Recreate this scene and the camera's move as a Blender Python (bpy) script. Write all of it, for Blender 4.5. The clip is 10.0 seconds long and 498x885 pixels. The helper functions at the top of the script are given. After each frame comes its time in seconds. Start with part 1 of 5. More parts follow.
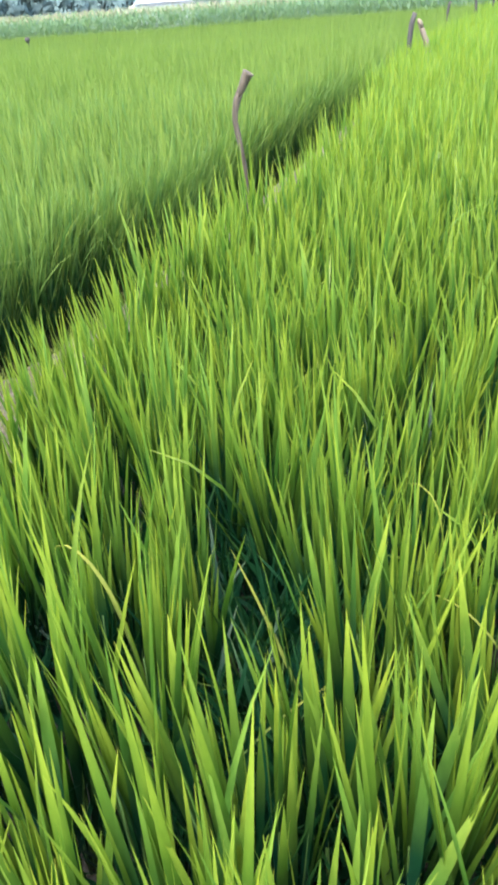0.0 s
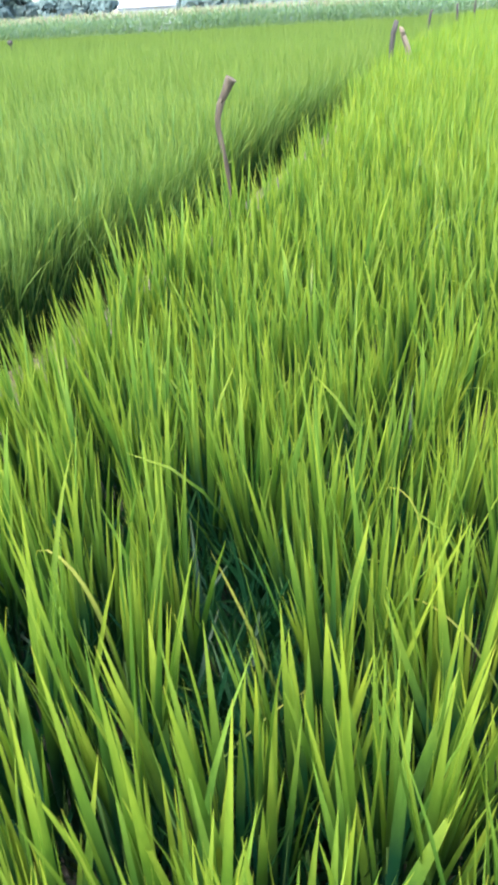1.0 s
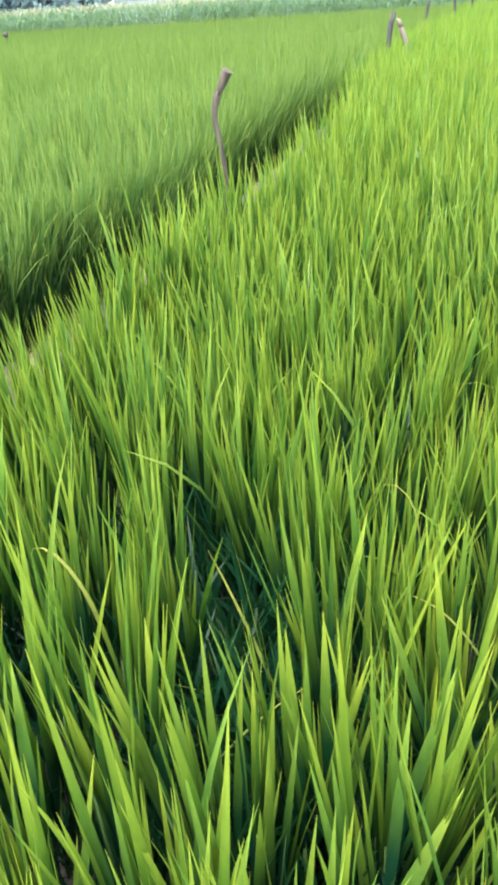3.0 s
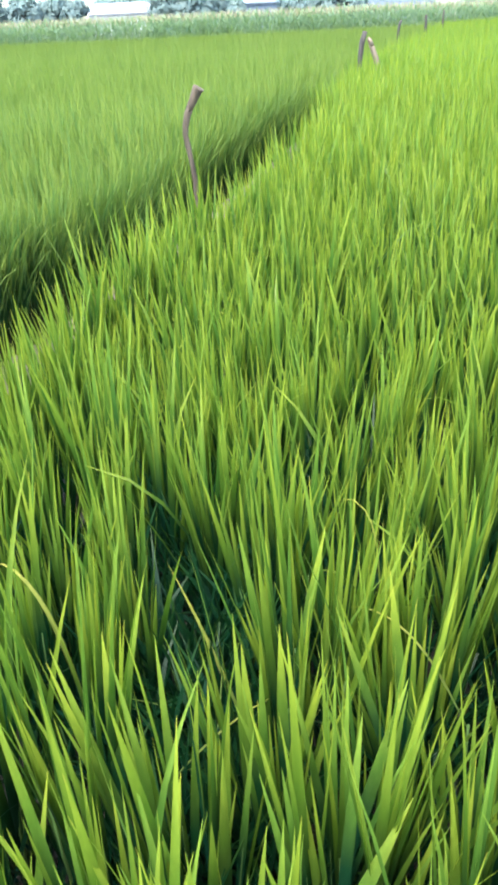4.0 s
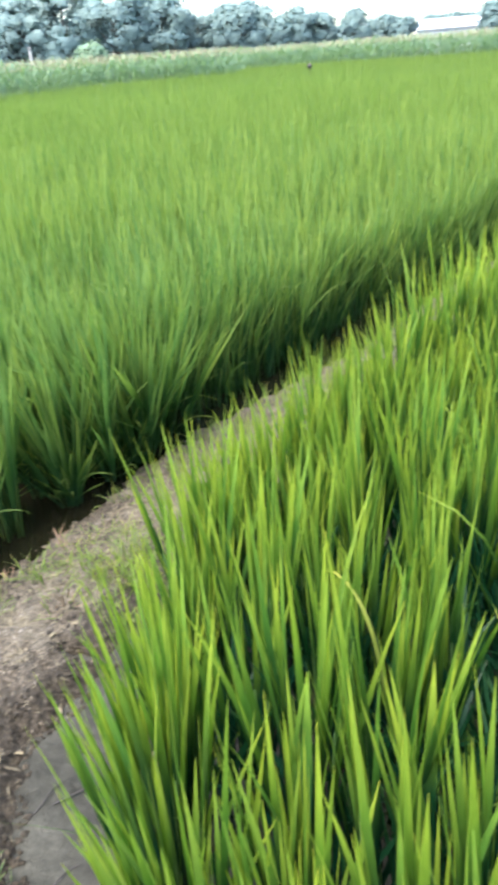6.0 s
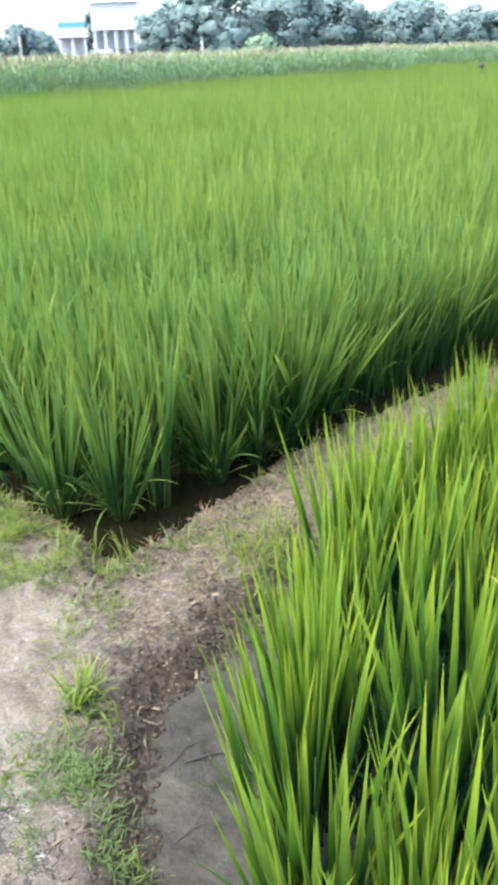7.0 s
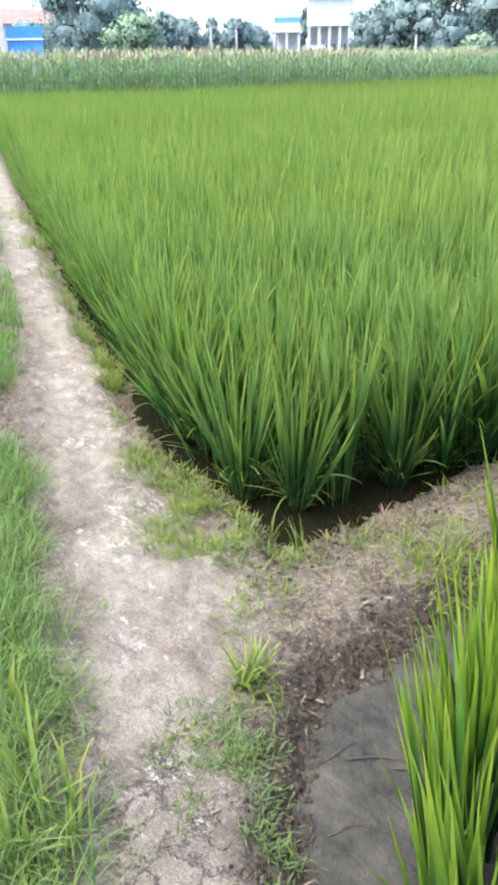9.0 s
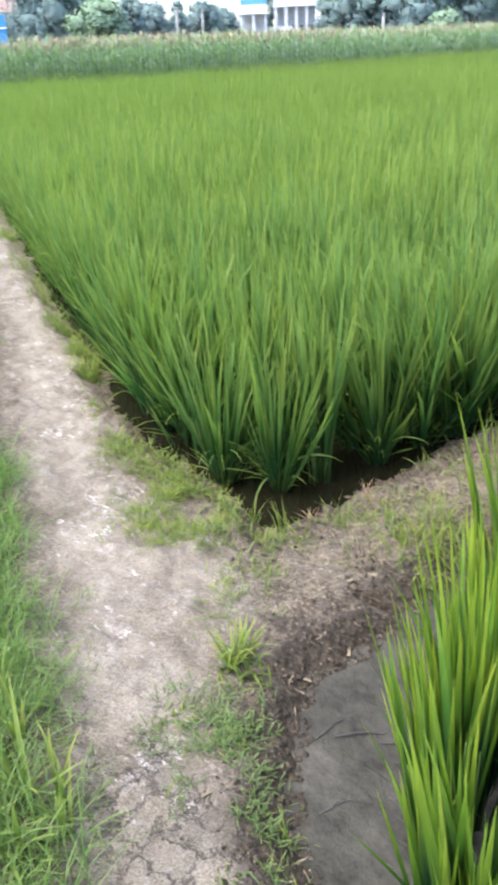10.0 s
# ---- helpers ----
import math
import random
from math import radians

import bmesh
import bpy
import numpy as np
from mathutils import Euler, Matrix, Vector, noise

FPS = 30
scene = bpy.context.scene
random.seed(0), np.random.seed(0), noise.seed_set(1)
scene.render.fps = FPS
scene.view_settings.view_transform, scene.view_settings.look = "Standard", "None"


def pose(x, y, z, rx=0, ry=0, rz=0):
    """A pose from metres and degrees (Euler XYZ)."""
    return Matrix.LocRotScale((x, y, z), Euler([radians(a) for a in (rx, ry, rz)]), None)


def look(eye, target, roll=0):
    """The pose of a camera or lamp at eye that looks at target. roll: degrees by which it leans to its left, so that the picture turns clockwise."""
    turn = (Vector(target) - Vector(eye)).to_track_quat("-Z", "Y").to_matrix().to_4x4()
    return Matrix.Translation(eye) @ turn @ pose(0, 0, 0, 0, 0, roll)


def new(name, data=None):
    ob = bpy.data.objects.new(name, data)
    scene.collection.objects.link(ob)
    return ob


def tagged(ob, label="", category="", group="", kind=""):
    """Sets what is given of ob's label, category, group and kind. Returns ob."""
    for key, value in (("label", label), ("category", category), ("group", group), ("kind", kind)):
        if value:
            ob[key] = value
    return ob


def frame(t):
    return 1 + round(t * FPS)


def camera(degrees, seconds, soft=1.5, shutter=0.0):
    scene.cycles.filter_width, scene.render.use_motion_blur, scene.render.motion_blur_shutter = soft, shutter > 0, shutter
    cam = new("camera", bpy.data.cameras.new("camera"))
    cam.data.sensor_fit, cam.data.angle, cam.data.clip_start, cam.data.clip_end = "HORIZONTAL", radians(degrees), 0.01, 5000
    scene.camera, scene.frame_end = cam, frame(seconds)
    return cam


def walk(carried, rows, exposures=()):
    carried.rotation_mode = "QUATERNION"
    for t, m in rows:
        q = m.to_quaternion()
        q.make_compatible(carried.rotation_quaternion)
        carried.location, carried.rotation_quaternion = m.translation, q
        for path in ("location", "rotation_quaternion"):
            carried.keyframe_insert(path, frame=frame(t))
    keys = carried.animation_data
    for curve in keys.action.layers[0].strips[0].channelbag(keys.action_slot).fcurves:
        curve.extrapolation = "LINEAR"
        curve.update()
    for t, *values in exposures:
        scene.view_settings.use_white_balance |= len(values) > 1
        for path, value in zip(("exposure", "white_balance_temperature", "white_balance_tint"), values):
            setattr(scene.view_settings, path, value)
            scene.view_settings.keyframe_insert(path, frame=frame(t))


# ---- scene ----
cam = camera(35.0, 10.0, soft=3.6, shutter=0.45)
PATH = [
    (0, (0.281, 0.19, 1.505), (0.178, 1.94, 0.543), -4.3),
    (0.5, (0.294, 0.179, 1.496), (0.189, 1.91, 0.5), -5.1),
    (1, (0.286, 0.182, 1.51), (0.226, 1.938, 0.555), -3.6),
    (1.5, (0.284, 0.188, 1.524), (0.302, 1.961, 0.6), -2.3),
    (1.8, (0.271, 0.193, 1.522), (0.309, 1.969, 0.602), -3.0),
    (2, (0.272, 0.196, 1.521), (0.3, 1.959, 0.577), -1.8),
    (2.2, (0.27, 0.196, 1.52), (0.247, 1.95, 0.558), -2.6),
    (3.3, (0.297, 0.193, 1.509), (0.241, 1.941, 0.539), -3.7),
    (3.5, (0.302, 0.19, 1.514), (0.299, 1.95, 0.564), -2.7),
    (4, (0.321, 0.181, 1.522), (0.329, 1.944, 0.578), -2.8),
    (4.5, (0.29, 0.194, 1.51), (0.226, 1.942, 0.541), -2.9),
    (5, (0.259, 0.168, 1.541), (0.083, 1.935, 0.621), -3.1),
    (5.5, (0.207, 0.154, 1.564), (-0.235, 1.886, 0.666), -4.1),
    (6, (0.172, 0.119, 1.587), (-0.475, 1.795, 0.707), -4.4),
    (6.2, (0.155, 0.1, 1.587), (-0.563, 1.744, 0.703), -4.7),
    (7.3, (0.089, 0.031, 1.588), (-0.901, 1.528, 0.705), -1.8),
    (7.5, (0.087, 0.026, 1.581), (-0.944, 1.484, 0.68), -1.8),
    (8, (0.047, -0.005, 1.584), (-1.114, 1.365, 0.703), 0.4),
    (8.5, (0.022, -0.017, 1.569), (-1.22, 1.282, 0.691), -0.1),
    (9, (0.018, -0.017, 1.581), (-1.234, 1.278, 0.712), -0.9),
    (9.5, (0.006, -0.031, 1.575), (-1.265, 1.242, 0.699), -1.2),
    (10, (0.023, -0.001, 1.561), (-1.188, 1.311, 0.66), -2.6),
]
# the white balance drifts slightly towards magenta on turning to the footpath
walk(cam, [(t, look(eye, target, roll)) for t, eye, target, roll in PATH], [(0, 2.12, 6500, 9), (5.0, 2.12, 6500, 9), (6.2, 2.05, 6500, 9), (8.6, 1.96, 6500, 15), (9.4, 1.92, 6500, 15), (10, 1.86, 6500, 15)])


# ---------------------------------------------------------------- light
world = bpy.data.worlds.new("sky")
scene.world = world
world.use_nodes = True
SUN_EL, SUN_AZ = radians(66), radians(-160)   # azimuth counted from +y towards +x
wn = world.node_tree.nodes
wl = world.node_tree.links
wn.clear()
sky = wn.new("ShaderNodeTexSky")
sky.sky_type = "NISHITA"
sky.sun_disc = False
sky.sun_elevation = SUN_EL
sky.sun_rotation = SUN_AZ
sky.air_density = 1.0
sky.dust_density = 1.5
sky.ozone_density = 1.0
bg = wn.new("ShaderNodeBackground")
bg.inputs["Strength"].default_value = 0.15
wout = wn.new("ShaderNodeOutputWorld")
wl.new(sky.outputs[0], bg.inputs["Color"])
wl.new(bg.outputs[0], wout.inputs["Surface"])
sun_data = bpy.data.lights.new("sun", "SUN")
sun_data.energy = 1.9
sun_data.angle = radians(40)
sun_data.color = (1.0, 0.96, 0.90)
sun = new("sun", sun_data)
SUN_DIR = Vector((math.sin(SUN_AZ) * math.cos(SUN_EL), math.cos(SUN_AZ) * math.cos(SUN_EL), math.sin(SUN_EL)))
sun.matrix_world = look(SUN_DIR * 50, (0, 0, 0))
scene.view_settings.exposure = 2.0

rng = np.random.default_rng(11)


# ---------------------------------------------------------------- plan
P0 = np.array((-0.93, 0.68))          # a point on the middle of the footpath
U = np.array((-0.871, 0.491))         # along the footpath, away from the viewer
N = np.array((0.491, 0.871))          # across it, towards the rice
VEER = 0.022                           # the footpath turns slightly away from the rice further on
BUND = np.array([(-1.3, 1.55), (-1.22, 2.1), (-1.14, 2.6), (-1.02, 3.2), (-0.78, 3.9), (-0.52, 4.6), (-0.38, 5.2), (0.10, 6.9),
                 (0.60, 8.8), (2.55, 16.5), (5.4, 27.0), (10.55, 46.0), (17.2, 70.0)])   # the low ridge between the two fields
LEFT_EDGE = np.array([(-1.80, 2.00), (-1.62, 2.50), (-1.48, 3.0), (-1.38, 3.7), (-1.16, 4.35), (-1.02, 5.15), (-0.62, 5.97), (-0.44, 6.65), (0.14, 9.1), (1.06, 12.5), (2.36, 16.5), (5.25, 27.0), (10.4, 46.0), (17.0, 70.0)])
RIGHT_EDGE = np.array([(-0.44, 1.02), (-0.54, 1.36), (-0.63, 1.65), (-0.65, 1.9), (-0.60, 2.12), (-0.47, 2.45), (-0.39, 2.8), (-0.30, 3.35), (-0.09, 3.75), (0.08, 4.3), (0.65, 6.7), (1.03, 8.2), (1.50, 11.0), (2.68, 16.5), (5.55, 27.0), (10.7, 46.0), (17.4, 70.0)])
HI = np.array([(-6, 0.31), (-0.1, 0.33), (0.3, 0.48), (0.55, 0.70), (1.2, 0.72), (1.4, 0.68), (1.84, 0.54), (2.25, 0.45), (2.5, 0.36), (3.1, 0.38), (4.6, 0.29), (60, 0.27)])


def along(x, y):
    return (x - P0[0]) * U[0] + (y - P0[1]) * U[1]


def across(x, y):
    return (x - P0[0]) * N[0] + (y - P0[1]) * N[1] + VEER * np.maximum(along(x, y) - 4, 0)


def plan(s, n):
    n = n - VEER * np.maximum(s - 4, 0)
    return P0[0] + U[0] * s + N[0] * n, P0[1] + U[1] * s + N[1] * n


def bund_distance(x, y):
    best = np.full(np.shape(x), 1e9)
    for (ax, ay), (bx, by) in zip(BUND[:-1], BUND[1:]):
        dx, dy = bx - ax, by - ay
        k = np.clip(((x - ax) * dx + (y - ay) * dy) / (dx * dx + dy * dy), 0, 1)
        best = np.minimum(best, np.hypot(x - ax - k * dx, y - ay - k * dy))
    return best


def lattice(x, y, seed):
    """Smooth noise in -1..1 on a unit lattice, for arrays."""
    xi, yi = np.floor(x).astype(np.int64), np.floor(y).astype(np.int64)
    fx, fy = x - xi, y - yi
    fx, fy = fx * fx * (3 - 2 * fx), fy * fy * (3 - 2 * fy)

    def corner(a, b):
        h = (a * 374761393 + b * 668265263 + seed * 974634777) & 0xFFFFFFFF
        h = ((h ^ (h >> 13)) * 1274126177) & 0xFFFFFFFF
        return ((h ^ (h >> 16)) & 0xFFFF) / 32767.5 - 1
    return ((corner(xi, yi) * (1 - fx) + corner(xi + 1, yi) * fx) * (1 - fy)
            + (corner(xi, yi + 1) * (1 - fx) + corner(xi + 1, yi + 1) * fx) * fy)


def wobble(x, y, scale, seed, octaves=3):
    total, amp = 0, 1.0
    for o in range(octaves):
        total = total + amp * lattice(x / scale * 2 ** o, y / scale * 2 ** o, seed + o)
        amp *= 0.5
    return total


def inside(x, y):
    """How far a place lies within the earth bank of footpath and ridge (negative: outside)."""
    s, n = along(x, y), across(x, y)
    strip = np.minimum(np.interp(s, HI[:, 0], HI[:, 1]) - n, n + 1.9)
    ridge = np.interp(y, (1.5, 3.0, 4.0, 9.0, 70.0), (0.36, 0.36, 0.30, 0.22, 0.2)) - bund_distance(x, y)
    return np.maximum(strip, ridge) + 0.025 * wobble(x, y, 0.16, 5)


def right_side(x, y):
    """True on the wet mud side of the ridge."""
    s, n = along(x, y), across(x, y)
    return np.where(y > 1.9, x > np.interp(y, BUND[:, 1], BUND[:, 0]), s < 0.75) & (n > 0)


def bed(x, y):
    r = right_side(x, y)
    return np.where(r, -0.055 + 0.006 * wobble(x, y, 0.25, 21), -0.125 + 0.012 * wobble(x, y, 0.3, 31))


def bank_height(x, y):
    s, n = along(x, y), across(x, y)
    d = np.clip(inside(x, y) / 0.15, -1, 1)
    rise = np.where(d > 0, d * d * (3 - 2 * d), d * 0.8)
    walked = np.exp(-((n - 0.05) / 0.13) ** 2)
    rough = 1 - 0.55 * walked
    z = -0.085 + 0.085 * rise - 0.012 * walked + rough * (0.013 * wobble(x, y, 0.09, 41) + 0.009 * wobble(x, y, 0.035, 47, 2))
    z = z + 0.012 * wobble(x, y, 0.16, 48, 2) + 0.010 * wobble(x, y, 0.5, 44) + 0.004 * wobble(x, y, 0.06, 45, 2)
    z = z + 0.05 * np.clip((-n - 0.1) / 0.5, 0, 1)
    hole = np.hypot((x + 1.06) / 0.05, (y - 1.70) / 0.035)          # a crab's burrow in the bank's foot
    return z - 0.09 * np.exp(-hole ** 2 * 1.6)


# ---------------------------------------------------------------- materials
def material(name):
    m = bpy.data.materials.new(name)
    m.use_nodes = True
    m.node_tree.nodes.clear()
    return m, m.node_tree.nodes, m.node_tree.links


def noise_node(nodes, links, scale, detail=4.0, rough=0.6, coord=None, stretch=None):
    t = nodes.new("ShaderNodeTexNoise")
    t.inputs["Scale"].default_value = scale
    t.inputs["Detail"].default_value = detail
    t.inputs["Roughness"].default_value = rough
    if coord is not None:
        if stretch is not None:
            mp = nodes.new("ShaderNodeMapping")
            mp.inputs["Scale"].default_value = stretch
            links.new(coord, mp.inputs["Vector"])
            coord = mp.outputs[0]
        links.new(coord, t.inputs["Vector"])
    return t


def ramp_node(nodes, links, source, stops):
    r = nodes.new("ShaderNodeValToRGB")
    e = r.color_ramp.elements
    e[0].position, e[0].color = stops[0][0], (*stops[0][1], 1)
    e[1].position, e[1].color = stops[-1][0], (*stops[-1][1], 1)
    for p, c in stops[1:-1]:
        k = e.new(p)
        k.color = (*c, 1)
    links.new(source, r.inputs[0])
    return r


def mix_node(nodes, links, fac, a, b, mode="MIX"):
    m = nodes.new("ShaderNodeMix")
    m.data_type = "RGBA"
    m.blend_type = mode
    for key, value in ((0, fac), (6, a), (7, b)):
        if hasattr(value, "is_linked"):
            links.new(value, m.inputs[key])
        elif isinstance(value, tuple):
            m.inputs[key].default_value = (*value, 1)
        else:
            m.inputs[key].default_value = value
    return m.outputs[2]


def math_node(nodes, links, op, a, b=0.0, clamp=False):
    m = nodes.new("ShaderNodeMath")
    m.operation = op
    m.use_clamp = clamp
    for k, value in enumerate((a, b)):
        if hasattr(value, "is_linked"):
            links.new(value, m.inputs[k])
        else:
            m.inputs[k].default_value = value
    return m.outputs[0]


def attribute(nodes, name):
    a = nodes.new("ShaderNodeAttribute")
    a.attribute_name = name
    return a


def finish(nodes, links, surface):
    o = nodes.new("ShaderNodeOutputMaterial")
    links.new(surface, o.inputs["Surface"])


def leaf_material(name, base, tip, tone_a, tone_b, thin=0.45, rough=0.42, yellow=(0.52, 0.47, 0.07), streak=1.0, vary=0.5, dry_at=0.96, gloss=0.22, rise=1.0, through_tint=(1.08, 1.22, 0.72), mid=None, upper=None):
    """A thin leaf that lets light through: base and tip colours along it, tones from leaf to leaf, fine veins, a dry tip."""
    m, nodes, links = material(name)
    al = attribute(nodes, "along").outputs["Fac"]
    tone = attribute(nodes, "tone").outputs["Fac"]
    info = nodes.new("ShaderNodeObjectInfo")
    tone = math_node(nodes, links, "FRACT", math_node(nodes, links, "ADD", tone, info.outputs["Random"]))
    if mid:
        # rice ramp: the dark foot and middle paint clump shade into the leaf
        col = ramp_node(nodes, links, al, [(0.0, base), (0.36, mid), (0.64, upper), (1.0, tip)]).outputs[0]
    else:
        col = mix_node(nodes, links, math_node(nodes, links, "POWER", al, rise), base, tip)
    var = ramp_node(nodes, links, tone, [(0.0, tone_a), (0.5, (1, 1, 1)), (1.0, tone_b)]).outputs[0]
    col = mix_node(nodes, links, vary, col, mix_node(nodes, links, 1.0, col, var, "MULTIPLY"))
    pos = nodes.new("ShaderNodeNewGeometry").outputs["Position"]
    n1 = noise_node(nodes, links, 1.3, 2.0, 0.5, pos)
    patch = ramp_node(nodes, links, n1.outputs[0], [(0.32, (0.90, 0.94, 0.96)), (0.68, (1.08, 1.05, 1.02))]).outputs[0]
    col = mix_node(nodes, links, 0.8 * streak, col, mix_node(nodes, links, 1.0, col, patch, "MULTIPLY"))
    n2 = noise_node(nodes, links, 60, 3.0, 0.7, pos, (1.0, 1.0, 0.12))
    vein = ramp_node(nodes, links, n2.outputs[0], [(0.35, (0.82, 0.86, 0.82)), (0.65, (1.12, 1.08, 1.0))]).outputs[0]
    col = mix_node(nodes, links, streak, col, mix_node(nodes, links, 1.0, col, vein, "MULTIPLY"))
    dry = math_node(nodes, links, "MULTIPLY", math_node(nodes, links, "GREATER_THAN", al, dry_at), math_node(nodes, links, "GREATER_THAN", tone, 0.55))
    col = mix_node(nodes, links, math_node(nodes, links, "MULTIPLY", dry, 0.7), col, yellow)
    p = nodes.new("ShaderNodeBsdfPrincipled")
    links.new(col, p.inputs["Base Color"])
    p.inputs["Roughness"].default_value = rough
    p.inputs["Specular IOR Level"].default_value = gloss
    t = nodes.new("ShaderNodeBsdfTranslucent")
    tc = mix_node(nodes, links, 1.0, col, through_tint, "MULTIPLY")
    links.new(tc, t.inputs["Color"])
    mx = nodes.new("ShaderNodeMixShader")
    mx.inputs[0].default_value = thin
    links.new(p.outputs[0], mx.inputs[1])
    links.new(t.outputs[0], mx.inputs[2])
    finish(nodes, links, mx.outputs[0])
    return m


def plain_material(name, stops, scale, rough=0.8, bump=0.3, bump_scale=None, bump_dist=0.01, stretch=None, metal=0.0, fine=None):
    """A mottled solid: colours by one noise, a finer noise over it, and relief."""
    m, nodes, links = material(name)
    co = nodes.new("ShaderNodeTexCoord").outputs["Object"]
    n1 = noise_node(nodes, links, scale, 5.0, 0.6, co, stretch)
    col = ramp_node(nodes, links, n1.outputs[0], stops).outputs[0]
    n2 = noise_node(nodes, links, fine or scale * 9, 4.0, 0.65, co, stretch)
    v = ramp_node(nodes, links, n2.outputs[0], [(0.3, (0.78, 0.78, 0.78)), (0.7, (1.12, 1.12, 1.12))]).outputs[0]
    col = mix_node(nodes, links, 1.0, col, v, "MULTIPLY")
    info = nodes.new("ShaderNodeObjectInfo")
    rv = ramp_node(nodes, links, info.outputs["Random"], [(0.0, (0.85, 0.86, 0.88)), (1.0, (1.1, 1.09, 1.06))]).outputs[0]
    col = mix_node(nodes, links, 0.8, col, mix_node(nodes, links, 1.0, col, rv, "MULTIPLY"))
    p = nodes.new("ShaderNodeBsdfPrincipled")
    links.new(col, p.inputs["Base Color"])
    p.inputs["Roughness"].default_value = rough
    p.inputs["Metallic"].default_value = metal
    if bump:
        b = nodes.new("ShaderNodeBump")
        b.inputs["Strength"].default_value = bump
        b.inputs["Distance"].default_value = bump_dist
        n3 = noise_node(nodes, links, bump_scale or scale * 6, 5.0, 0.65, co, stretch)
        links.new(n3.outputs[0], b.inputs["Height"])
        links.new(b.outputs[0], p.inputs["Normal"])
    finish(nodes, links, p.outputs[0])
    return m


def bank_material():
    """Dry trodden clay on the footpath, darker crumbly earth at its edges, dried cracks and pale crusts."""
    m, nodes, links = material("bank_earth")
    pos = nodes.new("ShaderNodeNewGeometry").outputs["Position"]
    dry = attribute(nodes, "dry").outputs["Fac"]
    damp = attribute(nodes, "damp").outputs["Fac"]
    big = noise_node(nodes, links, 3.2, 5.0, 0.6, pos)
    fine = noise_node(nodes, links, 45, 5.0, 0.7, pos)
    grit = noise_node(nodes, links, 160, 3.0, 0.7, pos)
    clay = ramp_node(nodes, links, big.outputs[0], [(0.28, (0.235, 0.204, 0.156)), (0.5, (0.318, 0.281, 0.221)), (0.72, (0.395, 0.352, 0.282))]).outputs[0]
    crumb = noise_node(nodes, links, 95, 6.0, 0.78, pos)
    crumb_mix = math_node(nodes, links, "ADD", math_node(nodes, links, "MULTIPLY", fine.outputs[0], 0.45), math_node(nodes, links, "MULTIPLY", crumb.outputs[0], 0.55))
    earth = ramp_node(nodes, links, crumb_mix, [(0.38, (0.020, 0.015, 0.010)), (0.49, (0.110, 0.085, 0.056)), (0.57, (0.225, 0.180, 0.130)), (0.68, (0.40, 0.335, 0.255))]).outputs[0]
    chips = nodes.new("ShaderNodeTexVoronoi")
    chips.inputs["Scale"].default_value = 75.0
    links.new(pos, chips.inputs["Vector"])
    chip = math_node(nodes, links, "MULTIPLY", math_node(nodes, links, "LESS_THAN", chips.outputs["Distance"], 0.30), math_node(nodes, links, "GREATER_THAN", chips.outputs["Color"], 0.80))
    earth = mix_node(nodes, links, math_node(nodes, links, "MULTIPLY", chip, 0.75), earth, (0.36, 0.30, 0.22))
    edge = math_node(nodes, links, "ADD", dry, math_node(nodes, links, "MULTIPLY", math_node(nodes, links, "SUBTRACT", noise_node(nodes, links, 9, 5.0, 0.65, pos).outputs[0], 0.5), 1.3), True)
    col = mix_node(nodes, links, edge, earth, clay)
    crust_n = noise_node(nodes, links, 7.5, 6.0, 0.72, pos)
    crust = ramp_node(nodes, links, crust_n.outputs[0], [(0.56, (0, 0, 0)), (0.68, (1, 1, 1))]).outputs[0]
    stain_n = noise_node(nodes, links, 5.5, 6.0, 0.7, pos, (1.0, 1.3, 1.0))
    stain = ramp_node(nodes, links, stain_n.outputs[0], [(0.36, (0.74, 0.71, 0.68)), (0.52, (1, 1, 1)), (0.66, (1.16, 1.15, 1.14))]).outputs[0]
    col = mix_node(nodes, links, 1.0, col, stain, "MULTIPLY")
    crust = math_node(nodes, links, "MULTIPLY", crust, math_node(nodes, links, "MULTIPLY", dry, 0.75))
    col = mix_node(nodes, links, crust, col, (0.52, 0.47, 0.41))
    fleck_n = noise_node(nodes, links, 26, 7.0, 0.75, pos, (0.8, 1.7, 1.0))
    fleck = ramp_node(nodes, links, fleck_n.outputs[0], [(0.565, (0, 0, 0)), (0.61, (1, 1, 1))]).outputs[0]
    where = ramp_node(nodes, links, noise_node(nodes, links, 4.0, 3.0, 0.6, pos).outputs[0], [(0.46, (0, 0, 0)), (0.60, (1, 1, 1))]).outputs[0]
    fleck = math_node(nodes, links, "MULTIPLY", math_node(nodes, links, "MULTIPLY", fleck, where), math_node(nodes, links, "MULTIPLY", dry, 0.85))
    col = mix_node(nodes, links, fleck, col, (0.74, 0.69, 0.63))
    lump = noise_node(nodes, links, 15, 4.0, 0.55, pos)
    v = nodes.new("ShaderNodeTexVoronoi")
    v.feature = "DISTANCE_TO_EDGE"
    v.inputs["Scale"].default_value = 15.5
    warp = mix_node(nodes, links, 0.16, pos, noise_node(nodes, links, 9, 5.0, 0.7, pos).outputs[1])
    links.new(warp, v.inputs["Vector"])
    crack = ramp_node(nodes, links, v.outputs["Distance"], [(0.014, (1, 1, 1)), (0.060, (0, 0, 0))]).outputs[0]
    crack_zone = ramp_node(nodes, links, noise_node(nodes, links, 6.0, 3.0, 0.5, pos).outputs[0], [(0.34, (0, 0, 0)), (0.50, (1, 1, 1))]).outputs[0]
    cracked = attribute(nodes, "cracked").outputs["Fac"]
    crack = math_node(nodes, links, "MULTIPLY", math_node(nodes, links, "MULTIPLY", crack, crack_zone), cracked)
